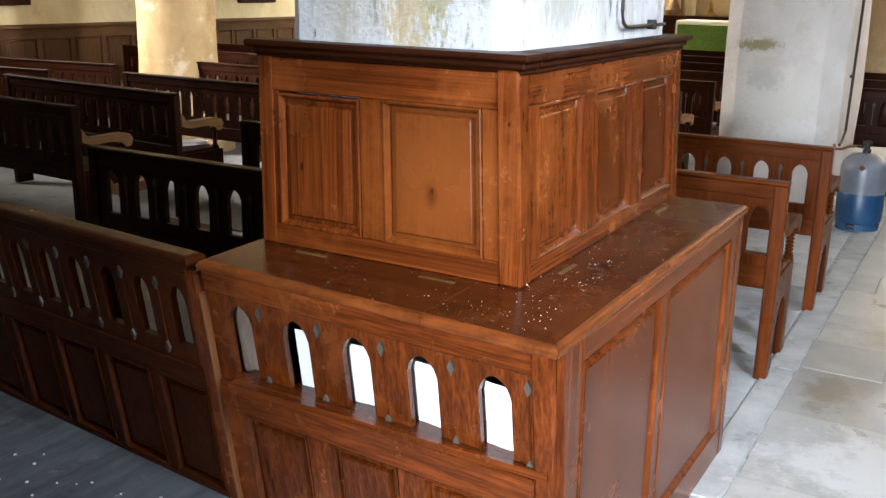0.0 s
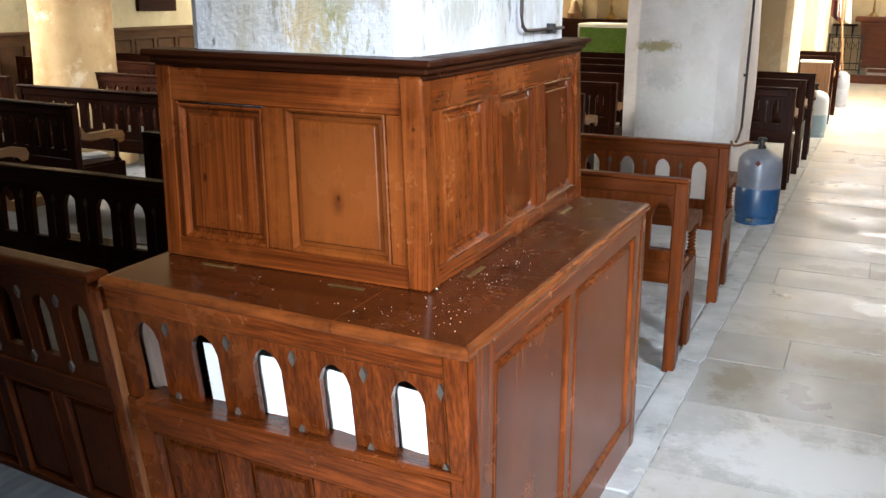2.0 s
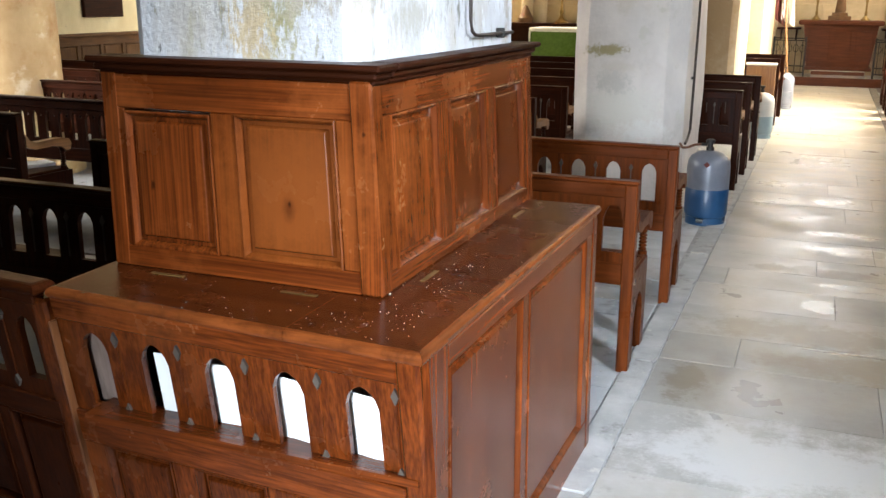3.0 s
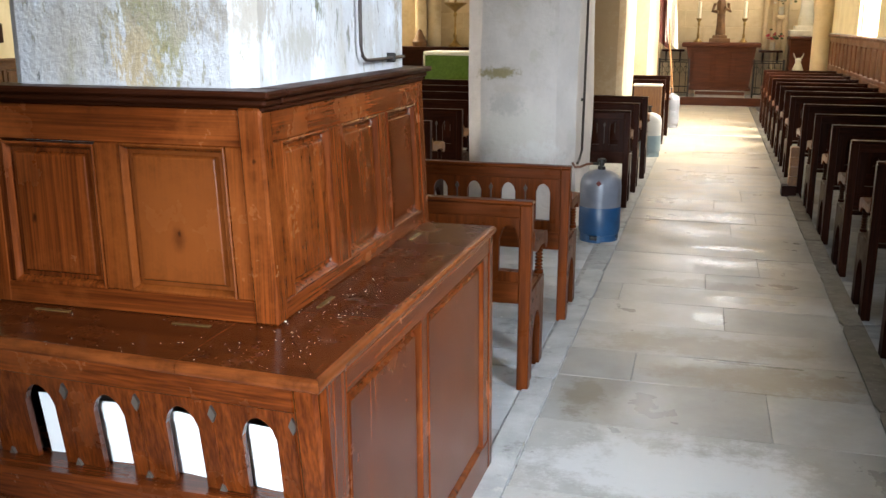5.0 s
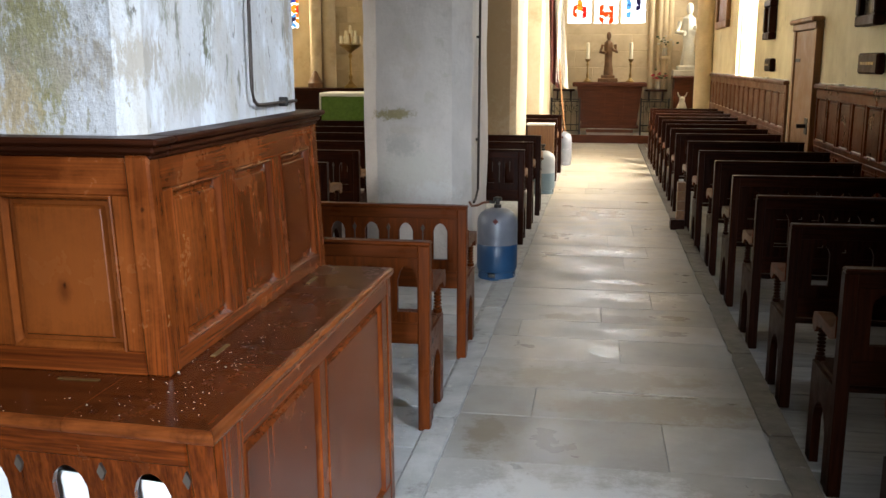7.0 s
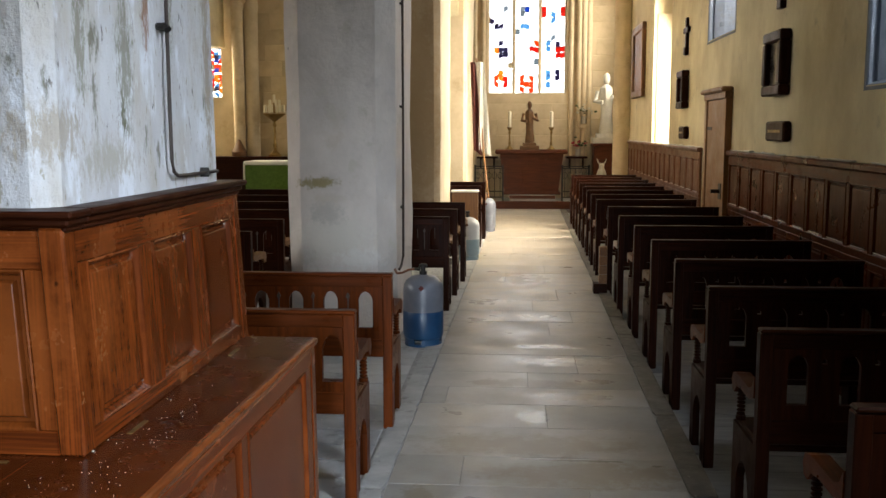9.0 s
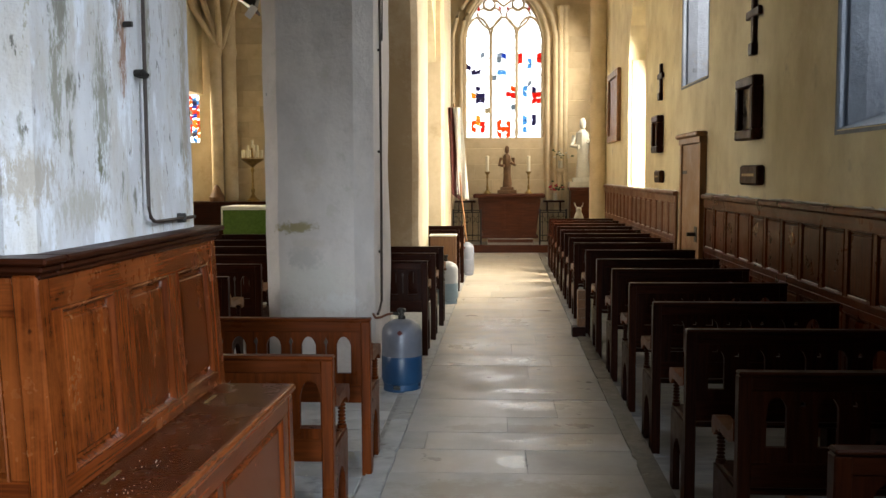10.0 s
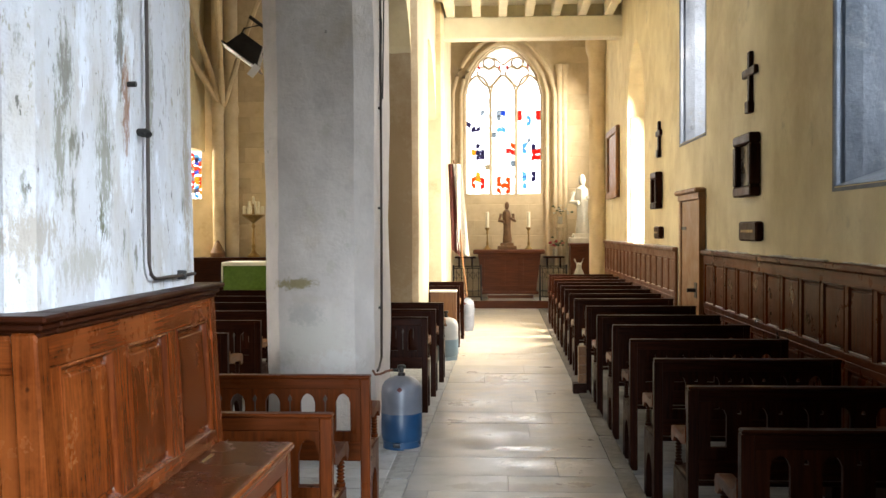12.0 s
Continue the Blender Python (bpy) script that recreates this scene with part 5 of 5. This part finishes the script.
def statue(name, x, y, z, h, material, label, base, wide=0.82):
    """A robed figure in one plain mesh on its base."""
    bm = bmesh.new()
    if base:
        box(bm, -0.20 * h, -0.16 * h, 0, 0.20 * h, 0.16 * h, 0.08 * h, 0.01)
        box(bm, -0.14 * h, -0.12 * h, 0.08 * h, 0.14 * h, 0.12 * h, 0.14 * h, 0.01)
    s = h
    lathe(bm, [(0.14 * s, 0.13 * s), (0.145 * s, 0.2 * s), (0.115 * s, 0.38 * s), (0.11 * s, 0.5 * s), (0.125 * s, 0.62 * s), (0.135 * s, 0.72 * s), (0.12 * s, 0.79 * s), (0.06 * s, 0.825 * s),
               (0.04 * s, 0.845 * s), (0.06 * s, 0.87 * s), (0.072 * s, 0.91 * s), (0.066 * s, 0.96 * s), (0.04 * s, 0.99 * s), (0.01 * s, 1.0 * s)], (0, 0, 0), 18, wide, 0.75 * wide)
    for v in bm.verts:
        if 0.15 * s < v.co.z < 0.8 * s and abs(v.co.x) + abs(v.co.y) > 0.05 * s:
            a = math.atan2(v.co.y, v.co.x)
            k = 1 + 0.09 * math.sin(5 * a + v.co.z * 6 / s)
            v.co.x, v.co.y = v.co.x * k, v.co.y * k
    for sgn in (-1, 1):
        tube(bm, [(sgn * 0.125 * s, 0, 0.74 * s), (sgn * 0.16 * s, -0.05 * s, 0.60 * s), (sgn * 0.06 * s, -0.12 * s, 0.58 * s + 0.08 * s * (sgn > 0))], 0.034 * s, 8)
    ob = part(name, bm, material, None, label, True)
    ob["category"] = "statue"
    ob.matrix_basis = pose(x, y, z)


statue("altar_statue", 0.27, 20.2, 1.211, 1.02, GILT, "brown painted robed figure standing on the altar", True, 0.66)
statue("white_statue", 1.86, 20.1, 1.345, 1.45, PLASTER_FIG, "white plaster robed figure on a wooden pedestal", True, 0.70)
ped = thing("statue_pedestal", "red-brown wooden pedestal under the white figure", "pedestal")
slab_part("shaft", ped, REDW, 1.60, 19.85, 0.15, 2.06, 20.35, 1.28, c=0.01)
slab_part("cap", ped, REDW, 1.57, 19.80, 1.28, 2.09, 20.40, 1.344, c=0.015)
slab_part("base", ped, REDW, 1.58, 19.81, 0.15, 2.08, 20.39, 0.28, c=0.015)


def rail_fence(x0, x1, y):
    th = thing("altar_rail", "grey wrought iron altar rail panel", "altar rail", "altar rails")
    z0 = 0.15
    for z in (0.22, 0.34, 0.82, 0.86):
        slab_part("rail", th, IRON, x0, y - 0.012, z, x1, y + 0.012, z + 0.02, c=0.003)
    for x in (x0, x1):
        slab_part("post", th, IRON, x - 0.018, y - 0.018, z0, x + 0.018, y + 0.018, 0.90, c=0.004)
    n = 5
    for k in range(n):
        x = x0 + (x1 - x0) * (k + 0.5) / n
        bm = bmesh.new()
        tube(bm, [(x, y, 0.24), (x, y, 0.82)], 0.008, 6)
        part("baluster", bm, IRON, th)
        bm = bmesh.new()
        tube(bm, [(x + 0.045 * math.cos(a), y, 0.68 + 0.07 * math.sin(a)) for a in [math.pi * j / 6 for j in range(13)]], 0.006, 6)
        part("scroll", bm, IRON, th)


rail_fence(-0.86, -0.28, 19.75)
rail_fence(0.95, 1.5, 19.75)
# side shelf with flowers
sh = thing("wall_shelf", "dark wooden wall shelf on brackets", "shelf")
slab_part("board", sh, DARK["x"], 1.05, 20.25, 1.02, 1.50, 20.6, 1.06)
slab_part("bracket", sh, DARK["z"], 1.12, 20.3, 0.82, 1.15, 20.6, 1.019)
slab_part("bracket", sh, DARK["z"], 1.40, 20.3, 0.82, 1.43, 20.6, 1.019)
sh2 = copy_thing(sh, pose(-1.90, 0, 0))
rnd = random.Random(11)


def bouquet(x, y, z, petal, label, r=0.12, n=26):
    th = thing("flower_vase", label, "flowers")
    bm = bmesh.new()
    lathe(bm, [(0.04, 0), (0.055, 0.05), (0.045, 0.13), (0.055, 0.16)], n=12)
    part("vase", bm, PLASTER_FIG, th, "", True)
    for nm, mt, cnt in (("bloom", petal, n // 2), ("leaf_tuft", LEAF, n // 2)):
        for k in range(cnt):
            bm = bmesh.new()
            c = Vector((rnd.gauss(0, r * 0.6), rnd.gauss(0, r * 0.5), 0.22 + abs(rnd.gauss(0, r * 0.7))))
            s = rnd.uniform(0.022, 0.04)
            bmesh.ops.create_icosphere(bm, subdivisions=1, radius=s, matrix=Matrix.Translation(c) @ Matrix.Diagonal((1, 1, 0.6, 1)))
            part(nm, bm, mt, th)
    th.matrix_basis = pose(x, y, z)


bouquet(1.30, 20.35, 1.061, RED, "small vase of red and pink flowers")
bouquet(1.42, 20.50, 1.75, PLASTER_FIG, "vase of white flowers on a wall bracket")
slab_b = thing("wall_bracket", "small stone bracket on the wall", "bracket")
slab_part("block", slab_b, STONE, 1.34, 20.40, 1.66, 1.50, 20.62, 1.749, c=0.02)
# pale ornament on a low stand
cr = thing("wooden_stand", "low wooden stand with pale carved ornament", "stand")
slab_part("stand_top", cr, PALE["x"], 1.48, 19.05, 0.56, 1.90, 19.35, 0.60)
for x, y in ((1.51, 19.08), (1.87, 19.08), (1.51, 19.32), (1.87, 19.32)):
    slab_part("leg", cr, PALE["z"], x - 0.02, y - 0.02, -0.012, x + 0.02, y + 0.02, 0.559)
bm = bmesh.new()
lathe(bm, [(0.05, 0), (0.09, 0.05), (0.10, 0.14), (0.07, 0.22), (0.05, 0.27), (0.06, 0.32), (0.02, 0.36)], n=14)
tube(bm, [(-0.03, 0, 0.33), (-0.07, 0, 0.38), (-0.09, 0, 0.44)], 0.014, 6)
tube(bm, [(0.03, 0, 0.33), (0.07, 0, 0.38), (0.09, 0, 0.44)], 0.014, 6)
ob = part("pale_ornament", bm, PLASTER_FIG, None, "pale carved ornament with two upright tips", True)
ob["category"] = "ornament"
ob.matrix_basis = pose(1.71, 19.2, 0.601)

# processional banner leaning by the chancel pier
fl = thing("banner", "dark red banner with pale edge hanging from a wooden pole", "banner")
bm = bmesh.new()
tube(bm, [(-0.42, 16.35, 0.0), (-0.56, 16.4, 1.2), (-0.70, 16.45, 2.85)], 0.016, 8)
part("pole", bm, PALE["z"], fl, "slim wooden pole")
for nm, a, b, mt in (("cloth", -0.80, -0.71, FLAGR), ("pale_border", -0.708, -0.56, LINEN)):
    bm = bmesh.new()
    g = []
    for i in range(14):
        z = 2.78 - i * 0.115
        row = []
        for j in range(7):
            s = j / 6
            x = a + (b - a) * s + 0.13 * (i / 13) * (0.5 + s * 0.5)
            row.append(bm.verts.new((x, 16.40 + 0.03 * math.sin(s * 9 + i * 0.35), z - 0.12 * s * (i / 13))))
        g.append(row)
    for i in range(13):
        for j in range(6):
            bm.faces.new([g[i][j], g[i][j + 1], g[i + 1][j + 1], g[i + 1][j]])
    bmesh.ops.solidify(bm, geom=bm.faces[:], thickness=0.004)
    part(nm, bm, mt, fl, "", True)

# nave altar, candelabrum and spotlight
na = thing("nave_altar", "altar table with green front and white linen cloth", "altar")
slab_part("green_front", na, GREEN, -5.44, 18.62, 0.40, -2.6, 18.66, 0.93, c=0.005)
slab_part("table", na, PALE["x"], -5.40, 18.67, 0.15, -2.6, 19.4, 0.95)
slab_part("linen_cloth", na, LINEN, -5.47, 18.58, 0.935, -2.55, 19.45, 1.01, c=0.02)
slab_part("cloth_fall", na, LINEN, -5.475, 18.60, 0.55, -5.455, 19.43, 0.94, c=0.004)
ct = thing("side_table", "dark wooden table against the east wall", "table")
slab_part("tabletop", ct, DARK["x"], -6.6, 20.0, 1.0, -3.8, 20.6, 1.06)
slab_part("front", ct, DARK["x"], -6.5, 20.05, 0.15, -3.9, 20.08, 0.999)
cd = thing("candelabrum", "branched brass candelabrum with white candles", "candelabrum")
bm = bmesh.new()
lathe(bm, [(0.15, 0), (0.15, 0.03), (0.07, 0.09), (0.03, 0.16), (0.045, 0.24), (0.025, 0.3), (0.022, 0.62), (0.045, 0.68), (0.02, 0.74), (0.09, 0.80), (0.24, 0.90), (0.25, 0.92), (0.03, 0.93), (0.02, 1.15)], n=16)
part("stem", bm, BRASS, cd, "", True)
for k in range(9):
    a = 2 * math.pi * k / 8
    r, z = (0.21, 0.95) if k < 8 else (0.0, 1.17)
    bm = bmesh.new()
    lathe(bm, [(0.030, 0), (0.030, 0.15), (0.006, 0.16)], (r * math.cos(a), r * math.sin(a), z), 8)
    part("candle", bm, CANDLE, cd)
for k in range(5):
    a = 2 * math.pi * k / 5 + 0.3
    bm = bmesh.new()
    lathe(bm, [(0.028, 0), (0.028, 0.13), (0.006, 0.14)], (0.11 * math.cos(a), 0.11 * math.sin(a), 1.08), 8)
    part("candle", bm, CANDLE, cd)
cd.matrix_basis = pose(-5.24, 20.25, 1.061)
bm = bmesh.new()
lathe(bm, [(0.16, 0), (0.17, 0.1), (0.10, 0.22), (0.05, 0.34), (0.02, 0.38)], n=14)
ob = part("bronze_ornament", bm, GILT, None, "dull bronze domed ornament on the side table", True)
ob["category"] = "ornament"
ob.matrix_basis = pose(-6.05, 20.3, 1.061)
sp = thing("spotlight", "black floodlight on a bracket high on the pier", "spotlight")
bm = bmesh.new()
prism(bm, [(-0.20, 0.02), (0.20, 0.02), (0.13, 0.22), (-0.13, 0.22)], XZ, -0.16, 0.16)
part("housing", bm, IRON, sp)
slab_part("visor", sp, IRON, -0.25, -0.19, 0.0, 0.25, 0.19, 0.019)
slab_part("lamp_tag", sp, PAPER, 0.17, -0.20, -0.12, 0.25, -0.194, 0.02)
for s in (-1, 1):
    bm = bmesh.new()
    tube(bm, [(s * 0.14, 0, 0.12), (s * 0.17, 0, 0.28), (s * 0.05, 0, 0.42)], 0.012, 6)
    part("yoke", bm, IRON, sp)
bm = bmesh.new()
tube(bm, [(-0.2, 0, 0.42), (0.45, 0, 0.42)], 0.02, 8)
part("bracket_arm", bm, IRON, sp)
sp.matrix_basis = pose(-2.17, 8.1, 3.13, 0, 36, 10) @ Matrix.Scale(0.8, 4)
# papers and prayer books
for nm, x, y, z, r in (("prayer_book", -5.05, 4.86, 0.453, 14), ("prayer_book", -4.95, 4.95, 0.453, -20), ("prayer_book", -2.9, 3.1, 0.453, 8)):
    bm = bmesh.new()
    box(bm, -0.07, -0.1, 0, 0.07, 0.1, 0.025, 0.004)
    ob = part(nm, bm, PAPER, None, "pale booklet lying on the pew seat")
    ob["category"] = "booklet"
    ob.matrix_basis = pose(x, y, z, 0, 0, r)
eb = thing("pew_end_block", "pale wooden stepped block on a dark plinth at the pew ends", "end block")
slab_part("plinth", eb, DARK["y"], 0.79, 9.36, 0.0, 0.925, 9.50, 0.10, c=0.006)
for k in range(4):
    slab_part("board", eb, PALE["y"], 0.845, 9.38, 0.101 + k * 0.092, 0.922, 9.49, 0.190 + k * 0.092, c=0.004)
lec = thing("prie_dieu", "reddish wooden kneeler with white cloth on its top", "kneeler")
slab_part("front", lec, PALE["z"], -0.85, 12.55, 0.0, -0.50, 12.6, 0.80)
slab_part("cloth", lec, LINEN, -0.86, 12.53, 0.80, -0.49, 12.72, 0.825, c=0.006)
slab_part("back_leg", lec, PALE["z"], -0.85, 12.66, 0.0, -0.80, 12.7, 0.799)
slab_part("back_leg", lec, PALE["z"], -0.55, 12.66, 0.0, -0.50, 12.7, 0.799)
for y0, y1, z0, z1 in ((5.2, 6.75, 1.30, 1.75), (10.0, 10.75, 1.30, 1.55)):
    th = thing("dark_frame", "dark framed panel high on the cream wall", "picture frame", "north wall frames")
    slab_part("board", th, DARK["y"], -8.979, y0, z0, -8.92, y1, z1, c=0.01)

# ---- floor pieces ----
rnd = random.Random(21)
rows = [-2.4, -1.6, -0.9, -0.2, 0.5, 1.2, 1.8, 2.4, 3.02, 3.64, 4.16, 4.56, 5.03, 5.47, 5.84, 6.22, 6.72, 7.40, 7.92, 8.40, 8.95, 9.55]
while rows[-1] < 19.0:
    rows.append(rows[-1] + rnd.uniform(0.42, 0.75))
rows[-1] = 19.52
splits = {3.64: [0.36], 4.16: [-0.23], 4.56: [], 5.03: [0.2], 5.47: [-0.40], 5.84: [0.1], 6.22: [0.44], 6.72: [], 7.40: [0.29], 7.92: [0.5], 8.40: [0.17], 8.95: [0.42]}
bm = bmesh.new()
box(bm, -1.72, -2.5, -0.05, 0.89, 19.5, -0.0045)
structure("mortar_bed", bm, MORTAR, "grey mortar bed between the paving slabs")
pav = tagged(thing("aisle_paving", "worn pale flagstone aisle with polished patches", "paving", "", "structure"))
for a, b in zip(rows, rows[1:]):
    cut = splits.get(a, [rnd.uniform(-0.3, 0.5)] if rnd.random() < 0.75 else [])
    xs = [kerb_x((a + b) / 2, False)] + cut + [kerb_x((a + b) / 2, True)]
    for u, v in zip(xs, xs[1:]):
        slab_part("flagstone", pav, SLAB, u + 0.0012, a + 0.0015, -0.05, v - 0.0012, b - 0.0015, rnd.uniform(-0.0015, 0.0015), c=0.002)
for right in (False, True):
    y, s = -2.4, (1 if right else -1)
    while y < 19.4:
        b = min(y + rnd.uniform(0.7, 1.5), 19.5)
        bm = bmesh.new()
        n = max(4, round((b - y) / 0.07))
        inner, outer = [], []
        for q in range(n + 1):
            v = y + 0.006 + (b - y - 0.012) * q / n
            chip = abs(noise.noise((v * 4.1, 3.0 * s, 0))) * 0.016 + (0.012 if q in (0, n) else 0.0)
            inner.append((kerb_x(v, right) + s * (0.003 + chip), v))
            outer.append((kerb_x(v, right) + s * 0.122, v))
        prism(bm, inner + outer[::-1], lambda u, w, t: (u, w, t), -0.10, 0.008 + rnd.uniform(-0.003, 0.003))
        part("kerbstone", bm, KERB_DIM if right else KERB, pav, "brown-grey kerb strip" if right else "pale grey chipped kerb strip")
        y = b
for nm, x0, x1, y0, y1, z in (("boarded_floor_south", 0.945, 2.10, 1.5, 18.2, -0.065), ("flagged_floor_piers", -1.72, -0.70, 3.24, 7.1, 0.0)):
    fl2 = tagged(thing(nm, "grey dusty floor boards under the pews" if z < 0 else "pale dusty floor strips under the pews", "floor", "", "structure"))
    y = y0
    while y < y1:
        w = min(0.24, y1 - y)
        slab_part("board" if z < 0 else "flagstone", fl2, BOARD if z < 0 else PALE_FLAG, x0, y + 0.003, z - 0.025, x1, y + w - 0.003, z + rnd.uniform(-0.002, 0.002), c=0.003)
        y += w

# crumbled plaster along the wainscot cap
rnd = random.Random(9)
for y0, y1 in ((1.0, 9.55), (11.06, 18.1)):
    bm = bmesh.new()
    y = y0
    while y < y1 - 0.05:
        w = rnd.uniform(0.05, 0.22)
        if rnd.random() < 0.8:
            h, d = rnd.uniform(0.004, 0.018), rnd.uniform(0.015, 0.05)
            box(bm, 2.139 - d, y, 1.4205, 2.139, min(y + w, y1), 1.4205 + h, 0.004)
        y += w * 0.9
    tagged(part("plaster_crumbs", bm, FLAKE), "crumbs of white plaster lying on the wainscot cap", "debris", "", "stuff")

# dressed stone blocks of the sanctuary walls
ashlar_mesh = {}


def ashlar(wall, x0, x1, z0, z1, y, gaps):
    """Courses of blocks standing 6 mm proud of a wall that faces -y; gaps: rectangles left free."""
    z, row = z0, 0
    while z < z1 - 0.1:
        x = x0 - (0.3 if row % 2 else 0.0)
        while x < x1 - 0.05:
            w = rnd.choice((0.56, 0.68, 0.80))
            a, b = max(x, x0), min(x + w, x1)
            if b - a > 0.1 and not any(a < g[1] and b > g[0] and z < g[3] and z + 0.34 > g[2] for g in gaps):
                key = (round(b - a, 2),)
                if key not in ashlar_mesh:
                    bm = bmesh.new()
                    box(bm, 0.004, -0.006, 0.004, b - a - 0.004, 0.01, 0.336, 0.005)
                    me = bpy.data.meshes.new("stone")
                    bmesh.ops.recalc_face_normals(bm, faces=bm.faces[:])
                    bm.to_mesh(me)
                    bm.free()
                    me.materials.append(STONE)
                    ashlar_mesh[key] = me
                ob = new("stone", ashlar_mesh[key])
                ob.parent = wall
                ob.location = (a, y, z)
            x += w
        z, row = z + 0.34, row + 1


ashlar(bpy.data.objects["wall_east"], -0.98, 2.12, 0.15, 6.2, 20.62, [(-1.0, 1.41, 2.3, 6.4)])
ashlar(bpy.data.objects["wall_nave_east"], -6.1, -3.2, 1.1, 6.2, 20.70, [(-9, -6.05, 0, 9)])
